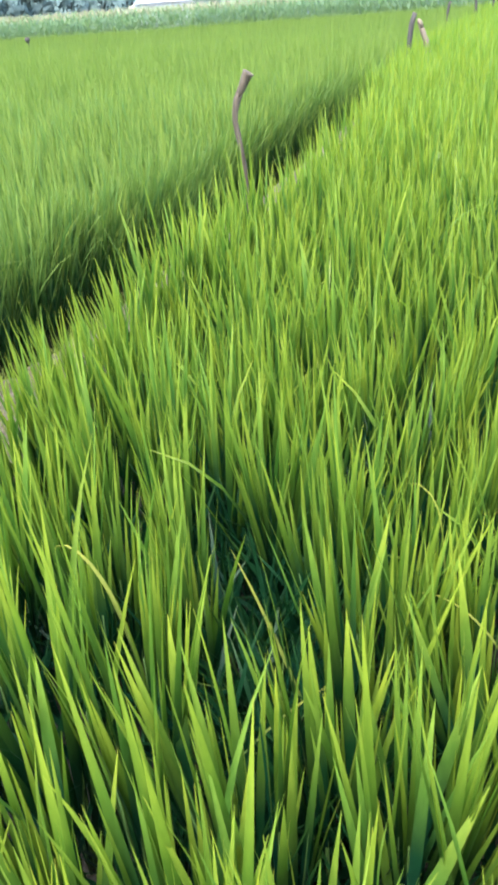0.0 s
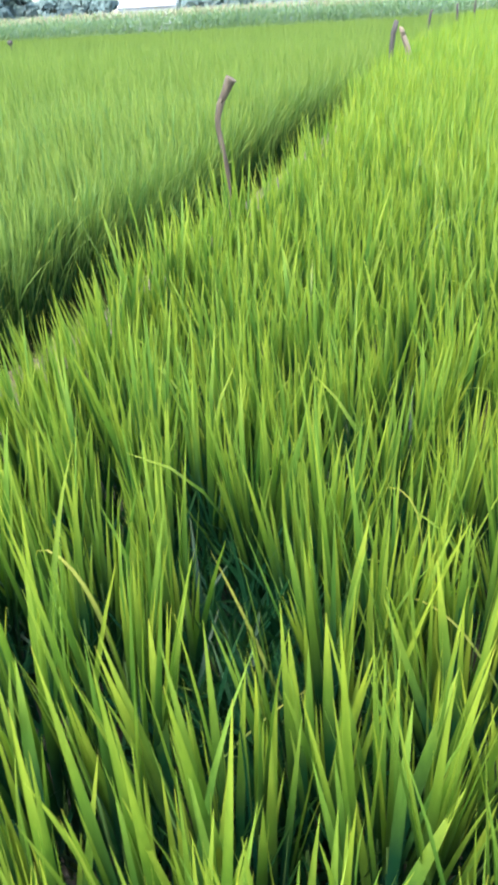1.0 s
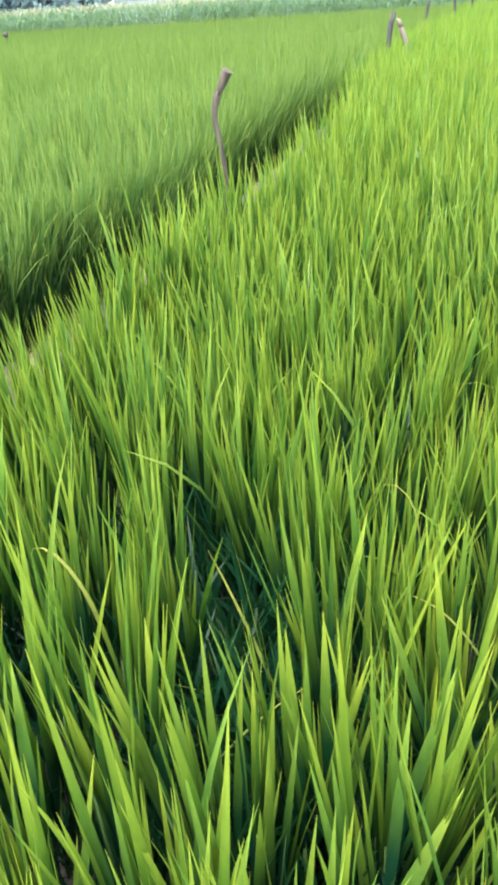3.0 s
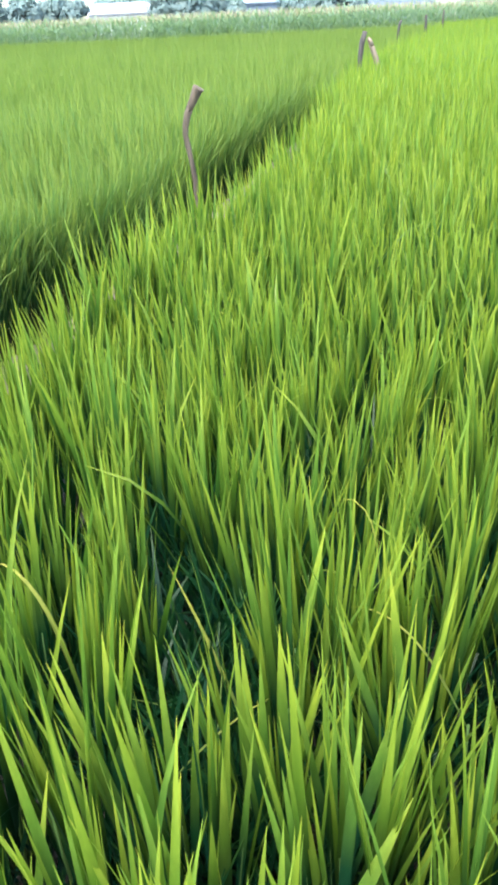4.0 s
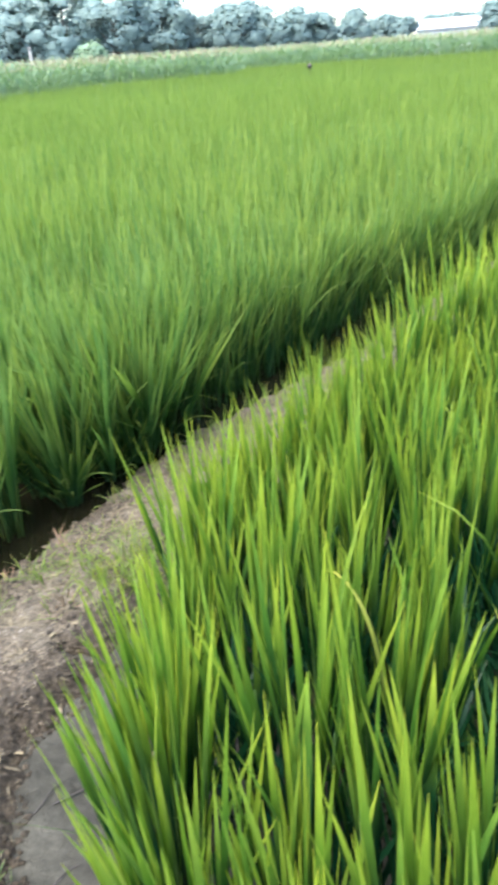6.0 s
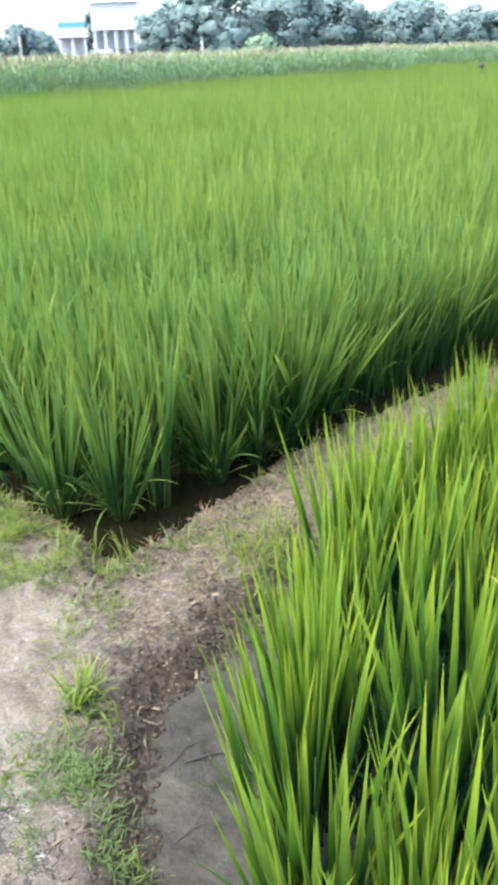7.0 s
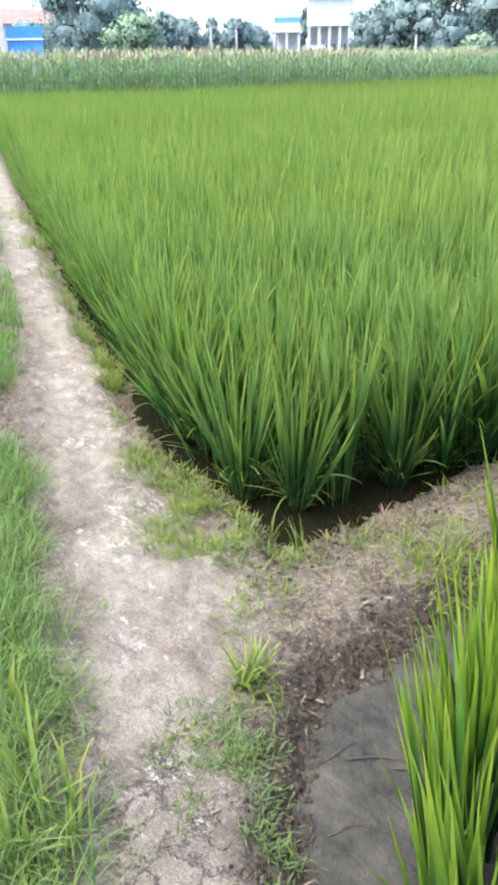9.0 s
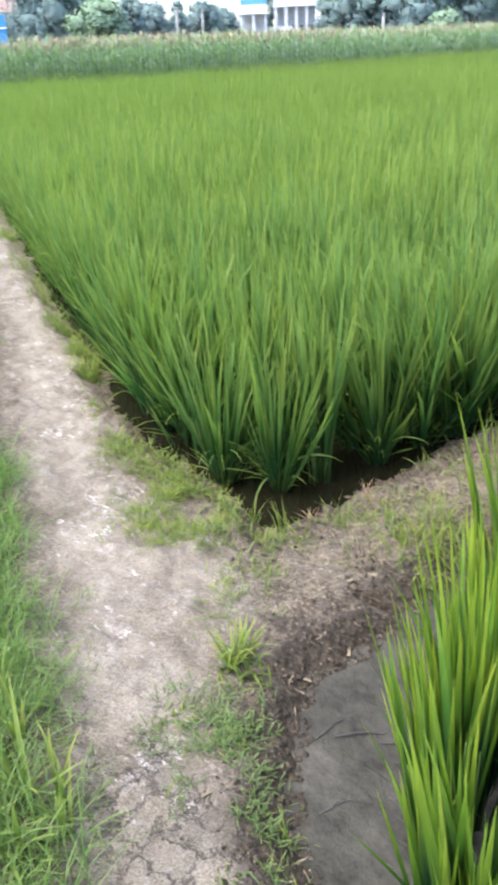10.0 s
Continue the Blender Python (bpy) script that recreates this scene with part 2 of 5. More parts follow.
    col = mix_node(nodes, links, math_node(nodes, links, "MULTIPLY", crack, 0.65), col, (0.085, 0.068, 0.053))
    plate = nodes.new("ShaderNodeTexVoronoi")
    plate.inputs["Scale"].default_value = 15.5
    links.new(warp, plate.inputs["Vector"])
    shade = ramp_node(nodes, links, plate.outputs["Color"], [(0.1, (0.84, 0.84, 0.85)), (0.9, (1.12, 1.11, 1.10))]).outputs[0]
    col = mix_node(nodes, links, math_node(nodes, links, "MULTIPLY", cracked, 0.8), col, mix_node(nodes, links, 1.0, col, shade, "MULTIPLY"))
    speck = ramp_node(nodes, links, grit.outputs[0], [(0.35, (0.70, 0.68, 0.66)), (0.62, (1.22, 1.22, 1.22))]).outputs[0]
    col = mix_node(nodes, links, 1.0, col, speck, "MULTIPLY")
    col = mix_node(nodes, links, math_node(nodes, links, "MULTIPLY", damp, 0.92), col, mix_node(nodes, links, 1.0, earth, (0.46, 0.44, 0.42), "MULTIPLY"))
    scatter_chips = math_node(nodes, links, "MULTIPLY", chip, math_node(nodes, links, "MULTIPLY", damp, 0.6))
    col = mix_node(nodes, links, scatter_chips, col, (0.30, 0.25, 0.19))
    p = nodes.new("ShaderNodeBsdfPrincipled")
    links.new(col, p.inputs["Base Color"])
    r = math_node(nodes, links, "SUBTRACT", 0.92, math_node(nodes, links, "MULTIPLY", damp, 0.4))
    links.new(r, p.inputs["Roughness"])
    h = math_node(nodes, links, "SUBTRACT", math_node(nodes, links, "ADD", math_node(nodes, links, "ADD", fine.outputs[0], math_node(nodes, links, "MULTIPLY", lump.outputs[0], 2.2)), math_node(nodes, links, "MULTIPLY", crumb.outputs[0], 0.8)), math_node(nodes, links, "MULTIPLY", crack, 0.9))
    b = nodes.new("ShaderNodeBump")
    b.inputs["Strength"].default_value = 1.0
    b.inputs["Distance"].default_value = 0.016
    links.new(h, b.inputs["Height"])
    links.new(b.outputs[0], p.inputs["Normal"])
    finish(nodes, links, p.outputs[0])
    return m


def mud_material():
    """Smooth wet grey mud with streaks and small ripples."""
    m, nodes, links = material("wet_mud")
    pos = nodes.new("ShaderNodeNewGeometry").outputs["Position"]
    big = noise_node(nodes, links, 5.0, 9.0, 0.74, pos, (1.0, 1.5, 1.0))
    col = ramp_node(nodes, links, big.outputs[0], [(0.35, (0.021, 0.020, 0.016)), (0.44, (0.044, 0.042, 0.033)), (0.54, (0.064, 0.061, 0.049)), (0.66, (0.092, 0.088, 0.071))]).outputs[0]
    fine = noise_node(nodes, links, 60, 4.0, 0.7, pos)
    v = ramp_node(nodes, links, fine.outputs[0], [(0.3, (0.8, 0.8, 0.8)), (0.7, (1.15, 1.15, 1.15))]).outputs[0]
    col = mix_node(nodes, links, 1.0, col, v, "MULTIPLY")
    p = nodes.new("ShaderNodeBsdfPrincipled")
    links.new(col, p.inputs["Base Color"])
    rr = ramp_node(nodes, links, big.outputs[0], [(0.35, (0.55, 0.55, 0.55)), (0.65, (0.8, 0.8, 0.8))]).outputs[0]
    links.new(rr, p.inputs["Roughness"])
    p.inputs["Specular IOR Level"].default_value = 0.22
    b = nodes.new("ShaderNodeBump")
    b.inputs["Strength"].default_value = 0.8
    b.inputs["Distance"].default_value = 0.015
    links.new(noise_node(nodes, links, 26, 7.0, 0.68, pos).outputs[0], b.inputs["Height"])
    links.new(b.outputs[0], p.inputs["Normal"])
    finish(nodes, links, p.outputs[0])
    return m


def water_material():
    m, nodes, links = material("shallow_water")
    p = nodes.new("ShaderNodeBsdfPrincipled")
    p.inputs["Base Color"].default_value = (0.012, 0.011, 0.006, 1)
    p.inputs["Roughness"].default_value = 0.06
    pos = nodes.new("ShaderNodeNewGeometry").outputs["Position"]
    b = nodes.new("ShaderNodeBump")
    b.inputs["Strength"].default_value = 0.08
    b.inputs["Distance"].default_value = 0.01
    links.new(noise_node(nodes, links, 9, 3.0, 0.5, pos).outputs[0], b.inputs["Height"])
    links.new(b.outputs[0], p.inputs["Normal"])
    finish(nodes, links, p.outputs[0])
    return m


# foot and middle near black: shade deep in the crop, put into the colour
RICE = leaf_material("rice_leaf_shaded_foot", (0.003, 0.028, 0.022), (0.385, 0.455, 0.058), (0.66, 0.92, 1.25), (1.08, 1.06, 0.85), thin=0.38, rough=0.40, dry_at=0.975, gloss=0.32, vary=0.75, through_tint=(0.92, 1.2, 0.75), mid=(0.010, 0.056, 0.021), upper=(0.112, 0.205, 0.028))
# left field: foot darkened for shade too, upper blue raised towards distance haze
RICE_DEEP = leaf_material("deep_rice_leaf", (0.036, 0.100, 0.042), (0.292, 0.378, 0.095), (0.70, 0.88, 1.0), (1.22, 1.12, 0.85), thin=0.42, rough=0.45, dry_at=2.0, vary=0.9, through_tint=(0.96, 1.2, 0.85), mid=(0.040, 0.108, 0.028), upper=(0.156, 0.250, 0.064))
PALE_CULM = leaf_material("pale_rice_stem", (0.12, 0.19, 0.055), (0.06, 0.15, 0.045), (0.8, 0.9, 1.0), (1.25, 1.1, 0.9), thin=0.3, dry_at=2.0)
CULM = leaf_material("rice_stem", (0.10, 0.19, 0.06), (0.07, 0.17, 0.05), (0.85, 0.9, 1.0), (1.2, 1.1, 0.9), thin=0.25)
GRASS = leaf_material("grass_leaf", (0.105, 0.19, 0.065), (0.270, 0.40, 0.140), (0.75, 0.9, 1.0), (1.25, 1.15, 0.9), thin=0.5, yellow=(0.4, 0.36, 0.15), dry_at=0.93)
WEED = leaf_material("weed_leaf", (0.11, 0.175, 0.05), (0.30, 0.375, 0.10), (0.75, 0.9, 1.0), (1.5, 1.15, 0.8), thin=0.45, yellow=(0.42, 0.34, 0.14), dry_at=0.85)
CREEPING = leaf_material("creeping_leaf", (0.085, 0.140, 0.052), (0.225, 0.320, 0.115), (0.75, 0.9, 1.0), (1.35, 1.12, 0.9), thin=0.4, yellow=(0.42, 0.34, 0.14), dry_at=0.9)
DRY_GRASS = plain_material("dry_grass", [(0.3, (0.20, 0.115, 0.07)), (0.7, (0.42, 0.29, 0.18))], 30, 0.8, 0.2)
STRAW = plain_material("straw", [(0.3, (0.14, 0.110, 0.064)), (0.7, (0.36, 0.305, 0.20))], 30, 0.8, 0.2)
CORN = leaf_material("corn_leaf", (0.22, 0.33, 0.22), (0.35, 0.46, 0.31), (0.75, 0.9, 1.05), (1.3, 1.15, 0.95), thin=0.4, rough=0.7, gloss=0.12, streak=0.6, dry_at=2.0)
CORN_STEM = plain_material("corn_stem", [(0.3, (0.10, 0.17, 0.06)), (0.7, (0.17, 0.25, 0.09))], 8, 0.7, 0.0)
TASSEL = plain_material("corn_tassel", [(0.3, (0.40, 0.35, 0.22)), (0.7, (0.52, 0.46, 0.31))], 8, 0.8, 0.0)
BARK = plain_material("tree_bark", [(0.3, (0.07, 0.055, 0.045)), (0.7, (0.17, 0.14, 0.115))], 2.5, 0.9, 0.6, stretch=(1, 1, 0.2))
POST_WOOD = plain_material("weathered_wood", [(0.3, (0.070, 0.054, 0.038)), (0.55, (0.155, 0.120, 0.086)), (0.75, (0.25, 0.202, 0.150))], 22, 0.85, 0.6, stretch=(1, 1, 0.12), bump_dist=0.004)
DARK_WOOD = plain_material("dark_wood", [(0.3, (0.045, 0.04, 0.04)), (0.7, (0.12, 0.105, 0.095))], 22, 0.85, 0.6, stretch=(1, 1, 0.12))
PALE_WOOD = plain_material("pale_wood", [(0.3, (0.21, 0.15, 0.11)), (0.7, (0.36, 0.28, 0.22))], 22, 0.85, 0.5, stretch=(1, 1, 0.12))
# both crown colours are lifted above real foliage, distance haze mixed into them
HAZY_CROWN = leaf_material("hazy_tree_leaf", (0.255, 0.355, 0.345), (0.33, 0.44, 0.42), (0.8, 0.9, 1.0), (1.2, 1.1, 1.0), thin=0.3, rough=0.8, gloss=0.05, streak=0.2, vary=0.25, dry_at=2.0, through_tint=(1.0, 1.08, 1.08))
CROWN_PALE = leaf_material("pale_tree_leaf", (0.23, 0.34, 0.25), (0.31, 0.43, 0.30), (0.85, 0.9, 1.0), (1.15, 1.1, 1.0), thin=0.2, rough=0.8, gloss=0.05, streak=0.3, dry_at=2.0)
WHITE = plain_material("white_paint", [(0.3, (0.82, 0.83, 0.82)), (0.7, (0.88, 0.88, 0.86))], 0.7, 0.7, 0.05)
CREAM = plain_material("cream_paint", [(0.3, (0.68, 0.64, 0.54)), (0.7, (0.78, 0.74, 0.64))], 0.7, 0.7, 0.05)
BLUE = plain_material("blue_sheet", [(0.3, (0.05, 0.30, 0.72)), (0.7, (0.09, 0.38, 0.80))], 0.9, 0.5, 0.1)
PALE_BLUE = plain_material("pale_blue_paint", [(0.3, (0.10, 0.34, 0.56)), (0.7, (0.14, 0.40, 0.62))], 0.9, 0.6, 0.05)
TIN = plain_material("white_tin", [(0.3, (0.72, 0.74, 0.75)), (0.7, (0.84, 0.85, 0.86))], 0.5, 0.45, 0.05)
GREY_TIN = plain_material("grey_tin", [(0.3, (0.24, 0.31, 0.38)), (0.7, (0.33, 0.40, 0.47))], 0.4, 0.5, 0.05)
TILE_ROOF = plain_material("brown_roof", [(0.3, (0.23, 0.15, 0.12)), (0.7, (0.36, 0.26, 0.21))], 1.2, 0.8, 0.2)
GLASS = plain_material("dark_pane", [(0.3, (0.10, 0.12, 0.14)), (0.7, (0.18, 0.21, 0.24))], 0.8, 0.2, 0.0)
CONCRETE = plain_material("concrete", [(0.3, (0.30, 0.30, 0.29)), (0.7, (0.42, 0.42, 0.40))], 1.5, 0.85, 0.2)
BANK = bank_material()
MUD = mud_material()
WATER = water_material()


# ---------------------------------------------------------------- mesh helpers
def quick_mesh(name, verts, faces, mat, attrs=None, smooth=True):
    """A mesh from arrays: faces as one (n, 3) or (n, 4) array; attrs: values for each vertex."""
    me = bpy.data.meshes.new(name)
    verts, faces = np.asarray(verts, np.float32), np.asarray(faces, np.int32)
    me.vertices.add(len(verts))
    me.vertices.foreach_set("co", verts.ravel())
    me.loops.add(faces.size)
    me.loops.foreach_set("vertex_index", faces.ravel())
    me.polygons.add(len(faces))
    me.polygons.foreach_set("loop_start", np.arange(0, faces.size, faces.shape[1], dtype=np.int32))
    me.update(calc_edges=True)
    me.polygons.foreach_set("use_smooth", np.full(len(faces), smooth))
    for key, value in (attrs or {}).items():
        me.attributes.new(key, "FLOAT", "POINT").data.foreach_set("value", np.asarray(value, np.float32))
    me.materials.append(mat)
    return me


def part(name, bm, mat, parent=None, label="", at=None):
    """A bmesh (or a ready mesh) as one object, under a thing or a part."""
    me = bm
    if isinstance(bm, bmesh.types.BMesh):
        me = bpy.data.meshes.new(name)
        bm.to_mesh(me)
        bm.free()
        me.materials.append(mat)
    ob = new(name, me)
    if at is not None:
        ob.matrix_basis = at
    if parent is not None:
        ob.parent = parent
    return tagged(ob, label)


def blades(base, az, tilt, bend, length, width, segs=5, folded=True, power=1.5, curl=0.0, tone=None, shape=0.40, twist=None):
    """Many leaves at once. base (B,3); angles in radians: az the way it leans, tilt from upright at its foot, bend added to the tip.
    Gives vertices, quads and the attributes."""
    count = len(base)
    t = np.linspace(0, 1, segs + 1)
    mid = (t[:-1] + t[1:]) / 2
    ang = tilt[:, None] + bend[:, None] * mid[None] ** power
    azs = az[:, None] + (np.asarray(curl).reshape(-1, 1) * mid[None])
    step = length[:, None] / segs
    d = np.stack((np.sin(ang) * np.cos(azs), np.sin(ang) * np.sin(azs), np.cos(ang)), -1) * step[..., None]
    line = np.concatenate((np.zeros((count, 1, 3)), np.cumsum(d, 1)), 1) + base[:, None, :]
    if twist is None:
        twist = np.zeros(count)
    turn = az[:, None] + np.pi / 2 + twist[:, None] * (0.3 + t[None])
    side = np.stack((np.cos(turn), np.sin(turn), np.zeros_like(turn)), -1)
    w = np.where(t < shape, 0.45 + 0.55 * np.sin(t / shape * np.pi / 2), 1 - np.clip((t - shape) / (1 - shape), 0, 1) ** 1.75)
    w = np.maximum(w, 0.02)[None, :, None] * width[:, None, None] / 2
    if folded:
        out = np.stack((np.cos(turn - np.pi / 2), np.sin(turn - np.pi / 2), np.zeros_like(turn)), -1)
        rows = np.stack((line - side * w, line + out * w * 0.35, line + side * w), 2)
        k = 3
    else:
        rows = np.stack((line - side * w, line + side * w), 2)
        k = 2
    verts = rows.reshape(-1, 3)
    idx = np.arange(count * (segs + 1) * k).reshape(count, segs + 1, k)
    quads = np.stack((idx[:, :-1, :-1], idx[:, :-1, 1:], idx[:, 1:, 1:], idx[:, 1:, :-1]), -1).reshape(-1, 4)
    if tone is None:
        tone = rng.random(count)
    return verts, quads, {"along": np.broadcast_to(t[None, :, None], idx.shape).ravel(), "tone": np.broadcast_to(tone[:, None, None], idx.shape).ravel()}


def merged(sets):
    """Several results of blades() as one."""
    verts, quads, attrs, start = [], [], {}, 0
    for v, q, a in sets:
        verts.append(v)
        quads.append(q + start)
        start += len(v)
        for key, value in a.items():
            attrs.setdefault(key, []).append(value)
    return np.concatenate(verts), np.concatenate(quads), {k: np.concatenate(v) for k, v in attrs.items()}


def box(bm, size, at=(0, 0, 0), turn=0.0, bevel=0.0):
    made = bmesh.ops.create_cube(bm, size=1.0, matrix=Matrix.Translation(at) @ Matrix.Rotation(turn, 4, "Z") @ Matrix.Diagonal((*size, 1)))
    if bevel:
        edges = {e for v in made["verts"] for e in v.link_edges}
        bmesh.ops.bevel(bm, geom=list(edges), offset=bevel, segments=1, affect="EDGES")
    return bm


def tube(bm, points, radii, sides=8, rough=0.0):
    """A tapered, bent stick through the points."""
    rings = []
    for k, (p, r) in enumerate(zip(points, radii)):
        p = Vector(p)
        d = Vector(points[min(k + 1, len(points) - 1)]) - Vector(points[max(k - 1, 0)])
        q = Vector((0, 0, 1)).rotation_difference(d)
        rings.append([bm.verts.new(p + q @ Vector((math.cos(a) * r * (1 + rough * random.uniform(-1, 1)), math.sin(a) * r * (1 + rough * random.uniform(-1, 1)), 0)))
                      for a in (math.tau * i / sides for i in range(sides))])
    for a, b in zip(rings[:-1], rings[1:]):
        for i in range(sides):
            bm.faces.new((a[i], a[(i + 1) % sides], b[(i + 1) % sides], b[i])).smooth = True
    bm.faces.new(rings[0][::-1])
    bm.faces.new(rings[-1])
    return bm


def far(az, dist):
    """A place by its bearing (degrees to the left of +y) and distance from the start of the walk."""
    return 0.2 - math.sin(radians(az)) * dist, 0.1 + math.cos(radians(az)) * dist


def top(el, dist):
    return 1.56 + math.tan(radians(el)) * dist


# ---------------------------------------------------------------- ground, water, banks
def spaced(stops):
    out = []
    for (a, step), (b, _) in zip(stops[:-1], stops[1:]):
        out.append(np.arange(a, b, step))
    return np.concatenate(out + [[stops[-1][0]]])


def sheet(xs, ys, height, name, mat, keep=None, attrs=None):
    gx, gy = np.meshgrid(xs, ys)
    x, y = gx.ravel(), gy.ravel()
    z = height(x, y)
    idx = np.arange(x.size).reshape(gx.shape)
    quads = np.stack((idx[:-1, :-1], idx[:-1, 1:], idx[1:, 1:], idx[1:, :-1]), -1).reshape(-1, 4)
    if keep is not None:
        quads = quads[keep(x, y)[quads].any(1)]
        used = np.unique(quads)
        back = np.full(x.size, -1)
        back[used] = np.arange(used.size)
        quads, x, y, z = back[quads], x[used], y[used], z[used]
    return new(name, quick_mesh(name, np.stack((x, y, z), -1), quads, mat, {k: f(x, y) for k, f in (attrs or {}).items()}))


ground = sheet(spaced([(-3000, 600), (-600, 120), (-120, 20), (-20, 2), (-4, 0.05), (2.0, 0.5), (20, 5), (120, 120), (600, 600), (3000, 1)]),
               spaced([(-3000, 600), (-600, 120), (-120, 20), (-20, 2), (0, 0.05), (5.0, 0.5), (30, 5), (120, 120), (600, 600), (3000, 1)]), bed, "ground", MUD)
tagged(ground, "wet grey paddy mud under the rice", "ground", kind="structure")


def dry_mask(x, y):
    s, n = along(x, y), across(x, y)
    strip = np.clip(1.25 - np.abs(n - 0.01 - 0.06 * np.clip(s - 0.2, 0, 1)) / 0.27, 0, 1)
    yard = np.clip(1.2 - np.hypot((s - 1.05) / 0.75, (n - 0.26) / 0.34), 0, 1)
    crest = 0.28 * np.clip(1.25 - bund_distance(x, y) / 0.20, 0, 1) * (y > 1.6)
    return np.clip(np.maximum(np.maximum(strip, yard), crest), 0, 1)


def damp_mask(x, y):
    s, n = along(x, y), across(x, y)
    shoulder = np.clip(1.0 - (inside(x, y) - 0.12 - 0.06 * wobble(x, y, 0.12, 95, 2)) / 0.10, 0, 1) * np.where(n > 0, 1, 0) * np.clip((0.98 - s) / 0.22, 0.15, 1)
    trodden = 0.10 * np.clip((0.50 - s + 0.15 * wobble(x, y, 0.2, 93, 2)) / 0.25, 0, 1) * np.clip((0.32 - np.abs(n)) / 0.1, 0, 1)
    return np.maximum(shoulder, trodden)


def cracked_mask(x, y):
    s, n = along(x, y), across(x, y)
    return np.clip((0.50 - s + 0.2 * wobble(x, y, 0.25, 99, 2)) / 0.2, 0.12, 1) * np.clip((0.30 - np.abs(n)) / 0.08, 0, 1)


near_bank = sheet(spaced([(-5.0, 0.014), (1.6, 1)]), spaced([(-1.2, 0.014), (4.6, 1)]), bank_height, "footpath", BANK,
                  lambda x, y: (inside(x, y) > -0.1) & (across(x, y) > -0.75), {"dry": dry_mask, "damp": damp_mask, "cracked": cracked_mask})
tagged(near_bank, "trodden pale dry clay footpath with cracks, on a low earth bank", "path", kind="structure")
far_path = sheet(np.arange(-60, -4.9, 0.06), np.arange(2.2, 36, 0.06), lambda x, y: bank_height(x, y), "footpath", BANK,
                 lambda x, y: (inside(x, y) > -0.1) & (across(x, y) > -0.8) & (across(x, y) < 0.6), {"dry": dry_mask, "damp": damp_mask, "cracked": cracked_mask})
tagged(far_path, "pale dry clay footpath along the rice field", "path", kind="structure")
far_bund = sheet(np.arange(-1.6, 16, 0.06), np.arange(4.56, 70, 0.10), bank_height, "earth_ridge", BANK,
                 lambda x, y: (inside(x, y) > -0.1) & (across(x, y) > 1.0), {"dry": dry_mask, "damp": damp_mask, "cracked": cracked_mask})
tagged(far_bund, "narrow earth ridge between two rice fields", "ridge", kind="structure")

bm = bmesh.new()
pool = [plan(60, 0.2), plan(1.2, 0.2), (-1.3, 1.6), *[tuple(p) for p in BUND[1:]], (-5, 90), (-60, 60)]
bm.faces.new([bm.verts.new((x, y, -0.088)) for x, y in pool])
water = part("water", bm, WATER)
tagged(water, "shallow brown standing water round the rice", "water", kind="structure")


# ---------------------------------------------------------------- rice
CORN_EDGE = np.array([(-30, 95), (-17, 86), (-11.5, 72), (-3, 70), (6.3, 70), (19.3, 80), (20.4, 62), (28.3, 57), (37.8, 46), (48.8, 39.5), (59, 38.3), (75, 33)])


def edge_distance(x, y):
    az = np.degrees(np.arctan2(-(x - 0.2), y - 0.1))
    return np.interp(az, CORN_EDGE[:, 0], CORN_EDGE[:, 1])


def in_left_field(x, y):
    s, n = along(x, y), across(x, y)
    lim = np.interp(s, (1.4, 1.75, 2.6, 4.0, 10, 80), (0.67, 0.63, 0.51, 0.43, 0.36, 0.32))
    return (s > 1.30) & (n > lim) & (x < np.interp(y, LEFT_EDGE[:, 1], LEFT_EDGE[:, 0])) & (y > 2.0)


def in_right_field(x, y):
    n = across(x, y)
    side = x > np.interp(y, RIGHT_EDGE[:, 1], RIGHT_EDGE[:, 0])
    return side & (n > 0.45)


def hill_grid(spacing, r0, r1, jitter=0.2):
    """Planting places in rows along the footpath, between two distances from the start of the walk."""
    k = int(r1 / spacing) + 2
    a, b = np.meshgrid(np.arange(-k, k + 1), np.arange(-k, k + 1))
    s = a.ravel() * spacing + rng.normal(0, jitter * spacing * 0.5, a.size)
    n = b.ravel() * spacing + rng.normal(0, jitter * spacing * 0.5, a.size)
    x, y = plan(s, n)
    r = np.hypot(x - 0.2, y - 0.1)
    az = np.degrees(np.arctan2(-(x - 0.2), y - 0.1))
    ok = (r >= r0) & (r < r1) & ((az > -27) | ((r < 2.6) & (az > -80))) & (az < 68) & (r < edge_distance(x, y) - 0.4)
    return x[ok], y[ok]


